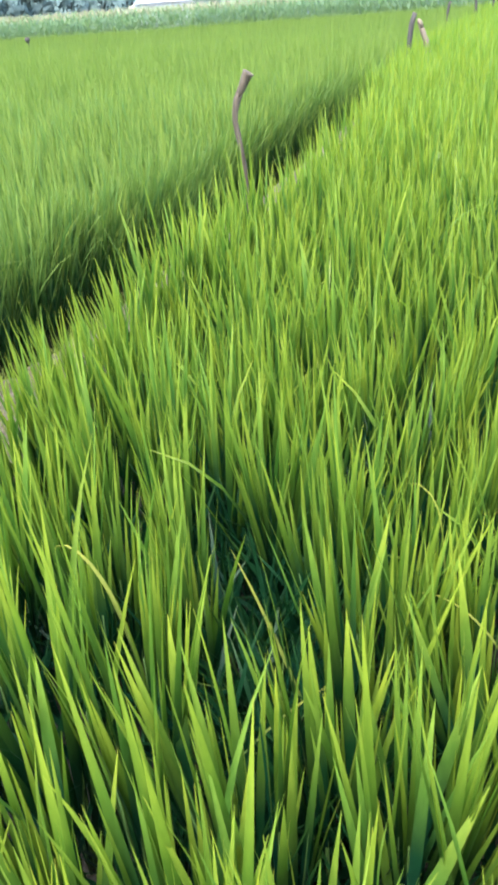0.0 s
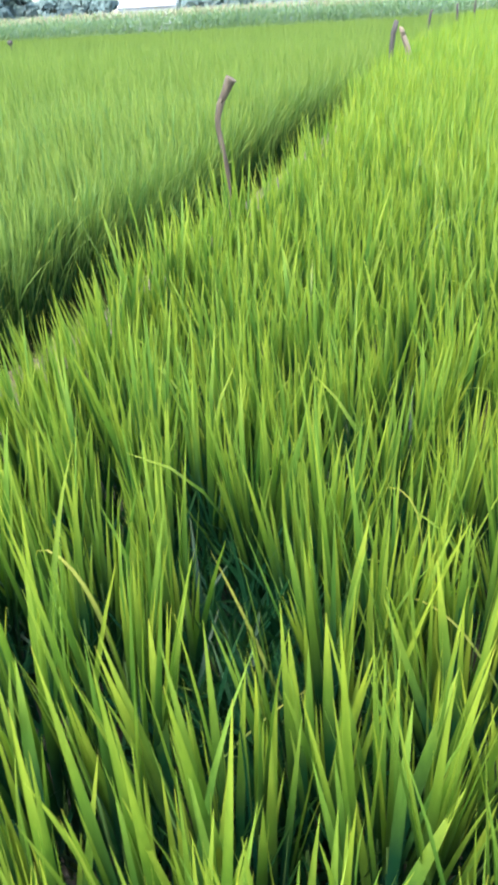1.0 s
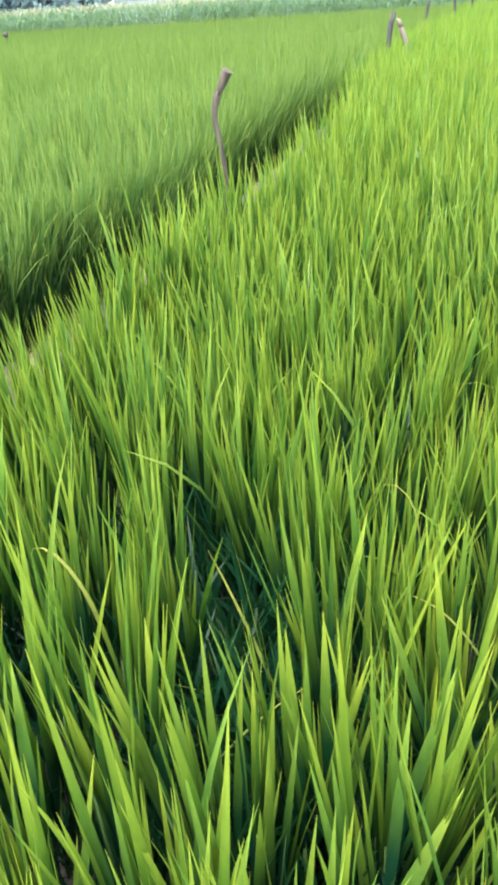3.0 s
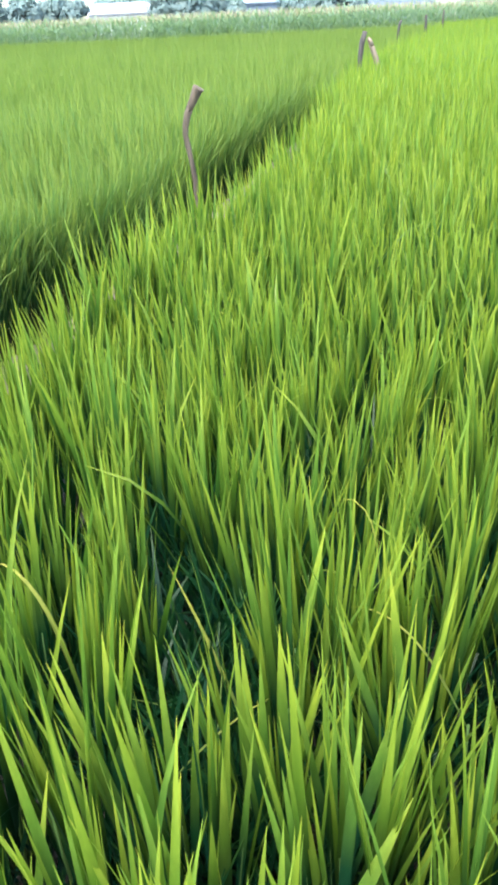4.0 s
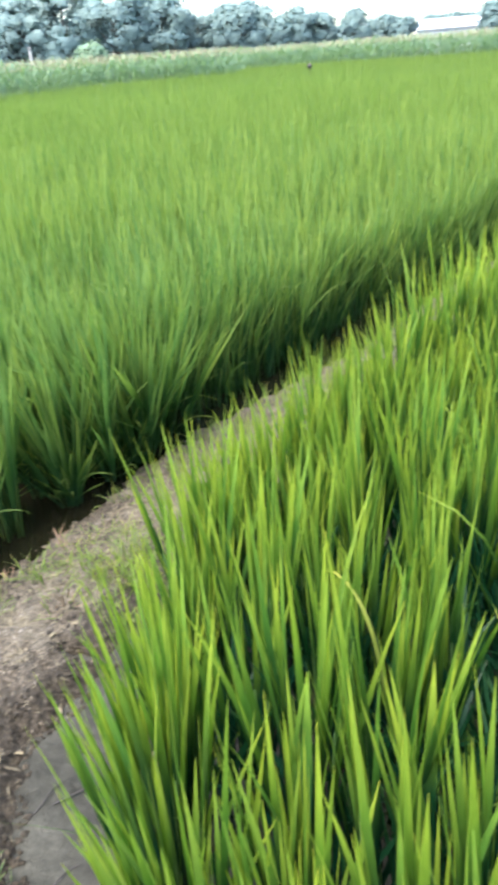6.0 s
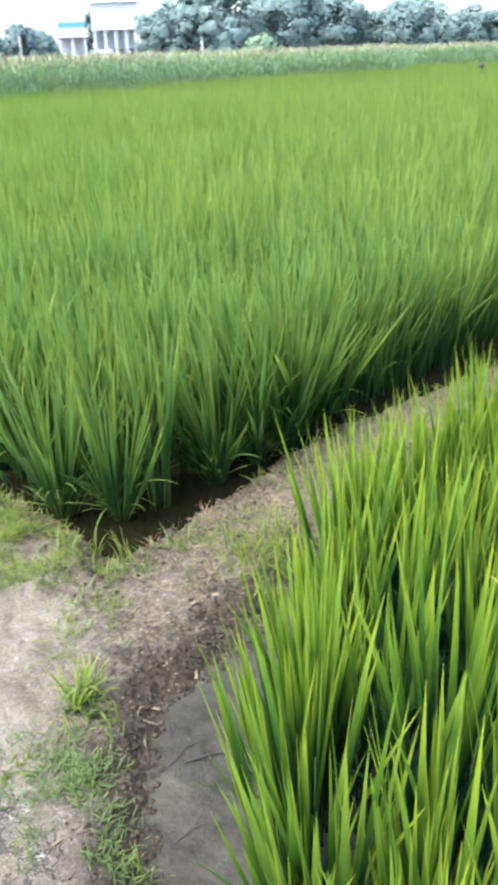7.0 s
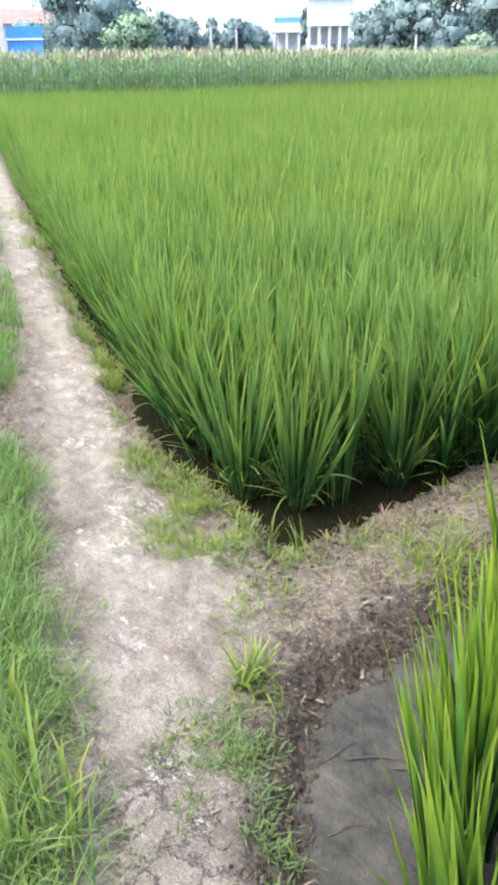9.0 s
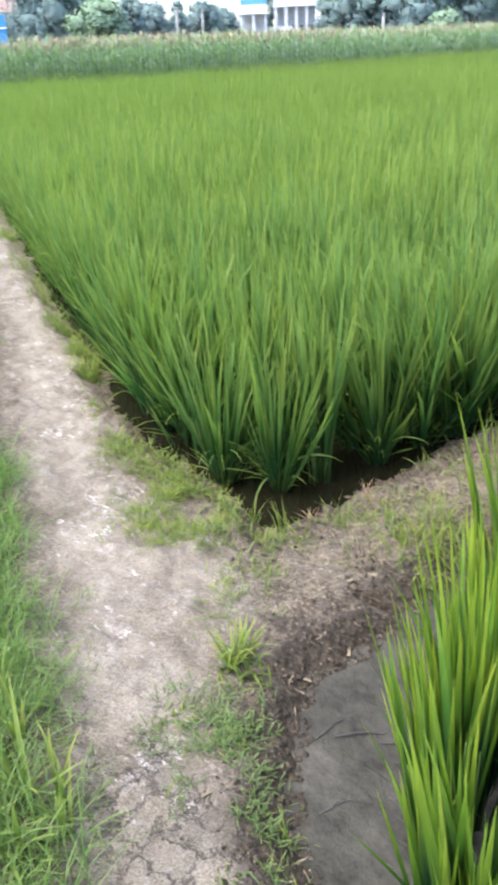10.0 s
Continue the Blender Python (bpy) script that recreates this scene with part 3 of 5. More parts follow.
def leaf_set(hx, hy, hz, tall, tillers, leaves, segs, folded, width, spread=0.045, droop=0.03):
    """All leaves of many rice plants."""
    h = len(hx)
    c = h * tillers * leaves
    plant = np.repeat(np.arange(h), tillers * leaves)
    t_az = np.repeat(rng.uniform(0, 2 * np.pi, h * tillers), leaves)
    t_lean = np.repeat(np.abs(rng.normal(0.05, 0.08, h * tillers)), leaves)
    t_rad = np.repeat(rng.uniform(0.2, 1, h * tillers), leaves) * spread
    scale = tall[plant]
    h0 = rng.uniform(0.03, 0.36, c) * scale
    base = np.stack((hx[plant] + np.cos(t_az) * (t_rad + np.sin(t_lean) * h0), hy[plant] + np.sin(t_az) * (t_rad + np.sin(t_lean) * h0), hz[plant] + h0), -1)
    az = t_az + rng.normal(0, 0.9, c)
    tilt = t_lean + np.abs(rng.normal(0.03, 0.06, c))
    bend = np.abs(rng.normal(0.06, 0.14, c))
    low = rng.random(c) < droop * 0.5
    bend = np.where(low, rng.uniform(0.8, 1.9, c), bend)
    length = np.clip(rng.normal(0.75, 0.11, c) * scale * (1.06 - 0.42 * h0 / scale), 0.15, 0.8)
    return blades(base, az, tilt, bend, length, width * rng.uniform(0.7, 1.25, c), segs, folded, 1.6, rng.normal(0, 0.25, c), twist=rng.normal(0, 0.7, c))


def stem_set(hx, hy, hz, tall, tillers, segs, width, spread=0.045):
    h = len(hx)
    plant = np.repeat(np.arange(h), tillers)
    az = rng.uniform(0, 2 * np.pi, h * tillers)
    rad = rng.uniform(0.2, 1, h * tillers) * spread
    base = np.stack((hx[plant] + np.cos(az) * rad, hy[plant] + np.sin(az) * rad, hz[plant]), -1)
    v, q, a = blades(base, az, np.abs(rng.normal(0.05, 0.09, az.size)), np.full(az.size, 0.05), 0.42 * tall[plant], np.full(az.size, width), segs, False)
    a["along"] = a["along"] * 0.3
    return v, q, a


def tall_at(x, y):
    right = in_right_field(x, y)
    return np.where(right, 0.69 + 0.07 * np.clip((np.hypot(x, y) - 4.0) / 2.5, 0, 1), 0.80) * (1 + 0.07 * wobble(x, y, 1.1, 61, 2)) * rng.uniform(0.88, 1.09, len(x)) * (1 + 0.08 * np.clip((np.hypot(x, y) - 6) / 8, 0, 1))


def edge_row(line, step):
    """Planting places along a line of the plan."""
    out = []
    for (ax, ay), (bx, by) in zip(line[:-1], line[1:]):
        k = max(1, round(math.hypot(bx - ax, by - ay) / step))
        out += [(ax + (bx - ax) * i / k + rng.normal(0, 0.015), ay + (by - ay) * i / k + rng.normal(0, 0.015)) for i in range(k)]
    return np.array(out)


LEFT_ROW = np.concatenate((edge_row([plan(6, 0.40), plan(4, 0.44), plan(2.67, 0.53), plan(1.85, 0.64)], 0.20), np.array([(-2.04, 2.07), (-1.82, 2.165), (-1.88, 2.42), (-1.61, 2.60), (-1.55, 2.85)]),
                           edge_row([(-1.50, 3.06), (-1.40, 3.70), (-1.17, 4.38), (-1.04, 5.1), (-0.9, 5.4)], 0.21)))
RIGHT_ROW = edge_row([plan(-1.3, 0.47), plan(-0.42, 0.47), (-0.42, 1.08), (-0.51, 1.36), (-0.60, 1.65), (-0.62, 1.9), (-0.57, 2.12), (-0.45, 2.45), (-0.38, 2.8), (-0.30, 3.35), (-0.09, 3.75), (0.08, 4.3), (0.26, 5.0)], 0.125)
rice_sets = {"left": [], "right": []}
plants = []
for spacing, r0, r1, tillers, leaves, segs, folded, width in ((0.21, 0.0, 5.5, 12, 3, 5, False, 0.0172), (0.2, 5.5, 12, 8, 3, 2, False, 0.0185),
                                                              (0.29, 12, 30, 7, 3, 2, False, 0.024), (0.55, 30, 96, 5, 3, 1, False, 0.055)):
    x, y = hill_grid(spacing, r0, r1)
    for field, member in (("left", in_left_field(x, y)), ("right", in_right_field(x, y))):
        hx, hy = x[member], y[member]
        if r0 == 0.0:
            row = LEFT_ROW if field == "left" else RIGHT_ROW
            apart = np.hypot(hx[:, None] - row[None, :, 0], hy[:, None] - row[None, :, 1]).min(1) > 0.11
            hx, hy = np.concatenate((hx[apart], row[:, 0])), np.concatenate((hy[apart], row[:, 1]))
        if r0 == 0.0:
            hollow = ((hx - 0.195) / 0.105) ** 2 + ((hy - 1.45) / 0.42) ** 2 < 1      # a gap where no plants came up
            hx, hy = hx[~hollow], hy[~hollow]
        tall = tall_at(hx, hy)
        hz = bed(hx, hy)
        if r0 == 0.0:
            dist = np.hypot(hx + 0.2, hy - 1.2) if field == "right" else np.hypot(hx + 2.0, hy - 2.2)
            own = dist < (1.75 if field == "right" else 1.25)
            plants += [(field, d, px, py, pz, pt) for d, px, py, pz, pt in zip(dist[own], hx[own], hy[own], hz[own], tall[own])]
            hx, hy, hz, tall = hx[~own], hy[~own], hz[~own], tall[~own]
        if len(hx):
            spread = 0.045 if r1 < 13 else spacing * 0.3
            made = leaf_set(hx, hy, hz, tall, tillers, leaves, segs, folded, width * (0.9 if field == "left" else 1.1), spread)
            if 5 < r0 < 6:
                # middle distance starts above the ramp's shade-dark foot
                made[2]["along"] = 0.35 + 0.65 * made[2]["along"]
                made[2]["tone"] = 0.2 + 0.6 * made[2]["tone"]
            if r1 > 13:
                made[2]["along"] = (0.64 if field == "left" else 0.74) + 0.22 * made[2]["along"]      # upper leaves stand for far plants; the lift towards pale imitates haze
                made[2]["tone"] = 0.35 + 0.3 * made[2]["tone"]
            rice_sets[field].append(made)
            if r1 < 13:
                rice_sets[field].append(stem_set(hx, hy, hz, tall, 6 if r0 else 9, 2, 0.008, spread))
outer_row = edge_row([(-1.52, 3.0), (-1.40, 3.70), (-1.17, 4.38), (-1.04, 5.15), (-0.64, 5.97), (-0.46, 6.65), (0.12, 9.1), (1.06, 12.5), (2.34, 16.5)], 0.20)
c = len(outer_row) * 70
ox, oy = np.repeat(outer_row[:, 0], 70) + rng.normal(0, 0.035, c), np.repeat(outer_row[:, 1], 70) + rng.normal(0, 0.035, c)
fan = blades(np.stack((ox, oy, bed(ox, oy) + rng.uniform(0.0, 0.30, c)), -1), rng.normal(-0.35, 0.9, c), rng.uniform(0.02, 0.34, c), np.abs(rng.normal(0.2, 0.35, c)),
             rng.uniform(0.3, 0.62, c), rng.uniform(0.007, 0.014, c), 4, False, 1.5, rng.normal(0, 0.3, c), twist=rng.normal(0, 0.7, c))
fan[2]["along"] = 0.25 + 0.7 * fan[2]["along"]
rice_sets["left"].append(fan)
side_row = edge_row([plan(1.80, 0.66), plan(2.67, 0.54), plan(4, 0.45), plan(6, 0.41), plan(10, 0.36), plan(18, 0.33)], 0.12)
c = len(side_row) * 22
ox, oy = np.repeat(side_row[:, 0], 22) + rng.normal(0, 0.04, c), np.repeat(side_row[:, 1], 22) + rng.normal(0, 0.04, c)
fan = blades(np.stack((ox, oy, bed(ox, oy) + rng.uniform(0.0, 0.30, c)), -1), rng.normal(-2.1, 0.8, c), rng.uniform(0.08, 0.5, c), np.abs(rng.normal(0.2, 0.35, c)),
             rng.uniform(0.25, 0.55, c), rng.uniform(0.007, 0.015, c), 4, False, 1.5, rng.normal(0, 0.3, c), twist=rng.normal(0, 0.7, c))
fan[2]["along"] = 0.25 + 0.7 * fan[2]["along"]
rice_sets["left"].append(fan)
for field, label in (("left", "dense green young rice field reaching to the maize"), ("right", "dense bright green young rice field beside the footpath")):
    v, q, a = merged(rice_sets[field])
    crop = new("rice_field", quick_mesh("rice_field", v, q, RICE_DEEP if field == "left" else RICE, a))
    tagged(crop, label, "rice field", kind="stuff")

one = np.zeros(1)
leaf_meshes, stem_meshes, tiller_meshes, fan_meshes = {"left": [], "right": []}, {"left": [], "right": []}, {"left": [], "right": []}, {"left": [], "right": []}
for k in range(28):
    droop = k >= 27
    bend = rng.uniform(0.5, 0.9) if droop else abs(rng.normal(0.05, 0.13))
    length, breadth, curl, twist = rng.uniform(0.48, 0.72), rng.uniform(0.013, 0.0225), rng.normal(0, 0.22), rng.normal(0, 0.6)
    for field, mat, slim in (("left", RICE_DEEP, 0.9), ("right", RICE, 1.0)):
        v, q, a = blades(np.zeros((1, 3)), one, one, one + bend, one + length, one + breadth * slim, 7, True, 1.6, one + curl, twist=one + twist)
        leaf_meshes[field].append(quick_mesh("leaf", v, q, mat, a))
for k in range(6):
    bm = bmesh.new()
    tube(bm, [(0, 0, 0), (0.002, 0, 0.12), (0.004, 0.002, 0.26), (0.003, 0.004, 0.40)], [0.0036, 0.0034, 0.0030, 0.0015], 6)
    me = bpy.data.meshes.new("tiller")
    bm.to_mesh(me)
    bm.free()
    me.materials.append(CULM)
    stem_meshes["right"].append(me)
    me = me.copy()
    me.materials[0] = PALE_CULM
    stem_meshes["left"].append(me)
low_shade_meshes = []
for k in range(10):
    v, q, a = blades(np.zeros((1, 3)), one, one, one + abs(rng.normal(0.2, 0.3)), one + rng.uniform(0.40, 0.60), one + rng.uniform(0.008, 0.014), 6, True, 1.6, one + rng.normal(0, 0.3), twist=one + rng.normal(0, 0.6))
    # only the ramp's dark part, so these leaves look shaded in any light
    a["along"] = 0.42 * a["along"]
    low_shade_meshes.append(quick_mesh("leaf", v, q, RICE, a))
for k in range(16):
    bend, length, breadth, curl, twist = abs(rng.normal(0.25, 0.3)), rng.uniform(0.30, 0.58), rng.uniform(0.006, 0.012), rng.normal(0, 0.3), rng.normal(0, 0.7)
    for field, mat in (("left", RICE_DEEP), ("right", RICE)):
        v, q, a = blades(np.zeros((1, 3)), one, one, one + bend, one + length, one + breadth, 6, True, 1.6, one + curl, twist=one + twist)
        a["along"] = (0.25 if field == "left" else 0.12) + (0.7 if field == "left" else 0.6) * a["along"]
        fan_meshes[field].append(quick_mesh("leaf", v, q, mat, a))
for k in range(24):
    c = 4
    h0 = rng.uniform(0.03, 0.32, c) * 0.75
    sets = [blades(np.stack((np.zeros(c), np.zeros(c), h0), -1), rng.normal(0, 0.9, c), np.abs(rng.normal(0.03, 0.06, c)), np.where(rng.random(c) < 0.012, rng.uniform(0.6, 1.2, c), np.abs(rng.normal(0.06, 0.13, c))),
                   rng.normal(0.76, 0.10, c) * 0.75 * (1.06 - 0.42 * h0 / 0.75), rng.uniform(0.012, 0.022, c), 5, True, 1.6, rng.normal(0, 0.25, c), twist=rng.normal(0, 0.6, c))]
    v, q, a = blades(np.zeros((2, 3)), np.array((0.0, 1.6)), np.zeros(2), np.full(2, 0.05), np.full(2, 0.34), np.full(2, 0.008), 2, False)
    a["along"] = a["along"] * 0.3
    v, q, a = merged(sets + [(v, q, a)])
    for field, mat in (("left", RICE_DEEP), ("right", RICE)):
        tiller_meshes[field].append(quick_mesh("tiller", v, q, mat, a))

plants.sort(key=lambda p: p[1] + (0.3 if p[0] == "left" else 0))
pick = random.Random(5)
for number, (field, d, px, py, pz, tall) in enumerate(plants):
    thing = new("rice_plant")
    thing.location = (px, py, pz)
    thing.rotation_euler = (0, 0, pick.uniform(0, math.tau))
    tagged(thing, "bright green rice plant with upright narrow leaves" if field == "right" else "deep green rice plant standing in shallow water", "rice plant", "rice plants of the field")
    row = LEFT_ROW if field == "left" else RIGHT_ROW
    outer = float(np.hypot(row[:, 0] - px, row[:, 1] - py).min()) < 0.02
    if outer:
        thing.rotation_euler = (0, 0, 0)
    outward = math.atan2(1.6 - py, -1.25 - px) if field == "left" else (math.pi * 0.97 if py > 0.95 else math.atan2(-N[1], -N[0]))
    for k in range(24 if outer and field == "left" else 15 if outer or field == "left" else 12):
        a, lean, rad = pick.uniform(0, math.tau), abs(pick.gauss(0.05, 0.075)), pick.uniform(0.008, 0.05)
        if outer and (k % 2 == 0 or (field == "left" and k % 3)):
            a, lean = outward + pick.gauss(0, 0.85), abs(pick.gauss(0.24 if field == "left" else (0.06 if py > 2.2 else 0.12), 0.15 if field == "left" else (0.06 if py > 2.2 else 0.08)))
        if outer and field == "left":
            rad *= 0.75
        scale = tall / 0.75 * pick.uniform(0.9, 1.08)
        m = Matrix.Translation((math.cos(a) * rad, math.sin(a) * rad, 0)) @ Matrix.Rotation(a, 4, "Z") @ Matrix.Rotation(lean, 4, "Y") @ Matrix.Scale(scale, 4)
        if number < 42:
            tiller = part("tiller", pick.choice(stem_meshes[field]), None, thing, at=m)
            for j in range(3):
                h0 = pick.uniform(0.02, 0.22)
                lm = (Matrix.Translation((0, 0, h0)) @ Matrix.Rotation(pick.gauss(0, 0.9), 4, "Z") @ Matrix.Rotation(abs(pick.gauss(0.02, 0.05)), 4, "Y")
                      @ Matrix.Scale(1.03 - 0.5 * h0 + pick.uniform(-0.08, 0.08), 4))
                part("leaf", pick.choice(leaf_meshes[field] if pick.random() < 0.4 and not outer else leaf_meshes[field][:27]), None, tiller, at=lm)
        else:
            part("tiller", pick.choice(tiller_meshes[field]), None, thing, at=m)
    if field == "right" and not outer and d < 1.45:
        for k in range(8):
            lm = Matrix.Translation((pick.gauss(0, 0.04), pick.gauss(0, 0.04), pick.uniform(0.0, 0.14))) @ Matrix.Rotation(pick.uniform(0, math.tau), 4, "Z") @ Matrix.Rotation(pick.uniform(0.10, 0.45), 4, "Y") @ Matrix.Scale(pick.uniform(0.6, 0.95), 4)
            part("leaf", pick.choice(low_shade_meshes), None, thing, at=lm)
    if outer:
        for k in range(34 if field == "left" else (26 if py > 1.0 else 10)):
            lm = Matrix.Translation((0, 0, pick.uniform(0.02, 0.10))) @ Matrix.Rotation(outward + pick.gauss(0, 0.9), 4, "Z") @ Matrix.Rotation(pick.uniform(0.12, 0.65), 4, "Y") @ Matrix.Scale(pick.uniform(0.4, 0.95), 4)
            part("leaf", pick.choice(fan_meshes[field]), None, thing, at=lm)

arched = []
for k in range(8):
    v, q, a = blades(np.zeros((1, 3)), one, one, one + rng.uniform(1.1, 2.0), one + rng.uniform(0.26, 0.46), one + rng.uniform(0.007, 0.012), 9, True, 1.5, one + rng.normal(0, 0.3), twist=one + rng.normal(0, 0.5))
    a["along"] = 0.35 + 0.6 * a["along"]
    arched.append(quick_mesh("leaf", v, q, RICE_DEEP, a))
for thing in [ob for ob in scene.collection.objects if ob.name.startswith("rice_plant") and float(np.hypot(LEFT_ROW[:, 0] - ob.location.x, LEFT_ROW[:, 1] - ob.location.y).min()) < 0.02]:
    for k in range(6):
        lm = Matrix.Translation((0, 0, pick.uniform(0.02, 0.16))) @ Matrix.Rotation(math.atan2(1.6 - thing.location.y, -1.25 - thing.location.x) + pick.gauss(0, 1.0), 4, "Z") @ Matrix.Rotation(pick.uniform(0.25, 0.7), 4, "Y") @ Matrix.Scale(pick.uniform(0.7, 1.1), 4)
        part("leaf", pick.choice(arched), None, thing, at=lm)
    if math.hypot(thing.location.x + 1.8, thing.location.y - 2.25) < 0.65:
        for k in range(26):
            lm = Matrix.Translation((0, 0, pick.uniform(0.01, 0.08))) @ Matrix.Rotation(pick.uniform(0, math.tau), 4, "Z") @ Matrix.Rotation(pick.uniform(0.35, 1.0), 4, "Y") @ Matrix.Scale(pick.uniform(0.35, 0.75), 4)
            part("leaf", pick.choice(fan_meshes["left"]), None, thing, at=lm)

# low leaves between the plants, their shade painted by the ramp's dark part
c = 34
near = np.array([(p[2], p[3], p[4]) for p in plants if p[0] == "right" and float(np.hypot(RIGHT_ROW[:, 0] - p[2], RIGHT_ROW[:, 1] - p[3]).min()) > 0.1])
near = np.repeat(near, c, 0) + rng.normal(0, 1, (len(near) * c, 3)) * (0.07, 0.07, 0.0)
fill = rng.normal(0, 1, (420, 3)) * (0.075, 0.28, 0.0) + (0.195, 1.43, -0.055)
near = np.concatenate((near, fill))
c = len(near)
near[:, 2] += rng.uniform(0.0, 0.10, c)
v, q, a = blades(near, rng.uniform(0, 6.283, c), rng.uniform(0.1, 0.6, c), np.abs(rng.normal(0.25, 0.3, c)), rng.uniform(0.22, 0.44, c), rng.uniform(0.011, 0.019, c), 4, False, 1.6, rng.normal(0, 0.3, c), twist=rng.normal(0, 0.7, c))
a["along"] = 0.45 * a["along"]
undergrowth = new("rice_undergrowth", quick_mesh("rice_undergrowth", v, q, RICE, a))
tagged(undergrowth, "low rice leaves between the plants, coloured dark as if in shade", "rice leaves", kind="stuff")

YELLOWING = leaf_material("yellowing_leaf", (0.10, 0.20, 0.06), (0.46, 0.45, 0.09), (0.8, 0.9, 1.0), (1.2, 1.1, 0.9), thin=0.45, dry_at=2.0)

# single tall leaves that stand out beside the path: foot of the leaf, the way it leans, its slant, length and width
for x, y, z, az, tilt, length, width in (
        (0.334, 0.755, 0.266, 0.595, 0.584, 0.40, 0.032), (-0.129, 1.016, 0.25, 1.641, 0.226, 0.40, 0.027), (0.079, 1.076, 0.256, 1.679, 0.283, 0.40, 0.029),
        (0.344, 1.343, 0.10, 1.501, 0.152, 0.55, 0.034), (0.381, 1.342, 0.269, 0.965, 0.383, 0.40, 0.027), (0.594, 1.183, 0.263, 1.754, 0.341, 0.40, 0.027),
        (0.571, 1.117, 0.27, 2.374, 0.387, 0.40, 0.025), (0.425, 0.945, 0.274, 0.732, 0.413, 0.40, 0.027), (0.42, 0.871, 0.261, 1.194, 0.326, 0.40, 0.022),
        (-0.042, 0.808, 0.231, 1.19, 0.397, 0.40, 0.019), (0.313, 1.071, 0.204, 1.765, 0.178, 0.44, 0.028), (0.158, 0.84, 0.214, 1.122, 0.27, 0.40, 0.025), (0.36, 1.105, 0.236, 1.562, 0.196, 0.41, 0.025)):
    thing = new("rice_plant")
    foot = float(bed(np.array([x]), np.array([y]))[0])
    thing.location = (x, y, foot)
    tagged(thing, "single rice shoot with one broad bright leaf", "rice plant", "rice plants of the field")
    bm = bmesh.new()
    tube(bm, [(0, 0, 0), (0.002, 0, (z - foot) * 0.6), (0, 0, z - foot + 0.01)], [0.0048, 0.0045, 0.0032], 6)
    tiller = part("tiller", bm, CULM, thing)
    v, q, a = blades(np.array([(0.0, 0.0, z - foot)]), one + az, one + tilt, one + 0.04, one + length, one + width * 0.85, 8, True, 2.0, shape=0.45)
    part("leaf", quick_mesh("leaf", v, q, RICE, a), None, tiller)
    for k in range(3):
        lm = Matrix.Translation((0, 0, (z - foot) * pick.uniform(0.4, 0.9))) @ Matrix.Rotation(pick.uniform(0, math.tau), 4, "Z") @ Matrix.Rotation(pick.uniform(0.05, 0.25), 4, "Y") @ Matrix.Scale(pick.uniform(0.7, 0.95), 4)
        part("leaf", pick.choice(leaf_meshes["right"][:25]), None, tiller, at=lm)

for x, y in ((0.19, 1.72), (0.26, 1.60), (0.16, 1.54), (0.24, 1.46), (0.19, 1.36), (0.27, 1.30), (0.20, 1.24)):
    thing = new("rice_plant")
    thing.location = (x, y, float(bed(np.array([x]), np.array([y]))[0]))
    tagged(thing, "weak rice plant with thin drooping dull leaves in a gap", "rice plant", "rice plants of the field")
    for k in range(16):
        lm = Matrix.Rotation(pick.uniform(0, math.tau), 4, "Z") @ Matrix.Rotation(pick.uniform(0.15, 0.8), 4, "Y") @ Matrix.Scale(pick.uniform(0.5, 0.85), 4)
        # most leaves here come from the set coloured dark for shade
        part("leaf", pick.choice(fan_meshes["left"] if k < 4 else low_shade_meshes), None, thing, at=lm)

# leaves that have bent over or dried
for x, y, z, az, tilt, bend, length, width, power in ((-0.03, 1.38, 0.22, 2.55, 0.22, 2.9, 0.50, 0.011, 4.5), (0.60, 1.47, 0.30, 2.7, 0.10, 2.2, 0.42, 0.012, 9.0), (0.30, 1.36, 0.18, 2.4, 0.45, 0.2, 0.42, 0.009, 2.0),
                                                      (0.14, 1.20, 0.25, 0.3, 0.8, 0.5, 0.26, 0.006, 2.0), (0.72, 1.25, 0.30, 2.6, 0.5, 1.6, 0.36, 0.007, 3.0)):
    thing = new("rice_plant")
    foot = float(bed(np.array([x]), np.array([y]))[0])
    thing.location = (x, y, foot)
    tagged(thing, "rice shoot with a thin yellowing leaf bent over", "rice plant", "rice plants of the field")
    bm = bmesh.new()
    tube(bm, [(0, 0, 0), (0.002, 0, (z - foot) * 0.6), (0, 0, z - foot + 0.01)], [0.0045, 0.004, 0.003], 6)
    tiller = part("tiller", bm, CULM, thing)
    v, q, a = blades(np.array([(0.0, 0.0, z - foot)]), one + az, one + tilt, one + bend, one + length, one + width, 14, True, power, shape=0.4)
    part("leaf", quick_mesh("leaf", v, q, YELLOWING, a), None, tiller, "thin yellowing bent leaf")


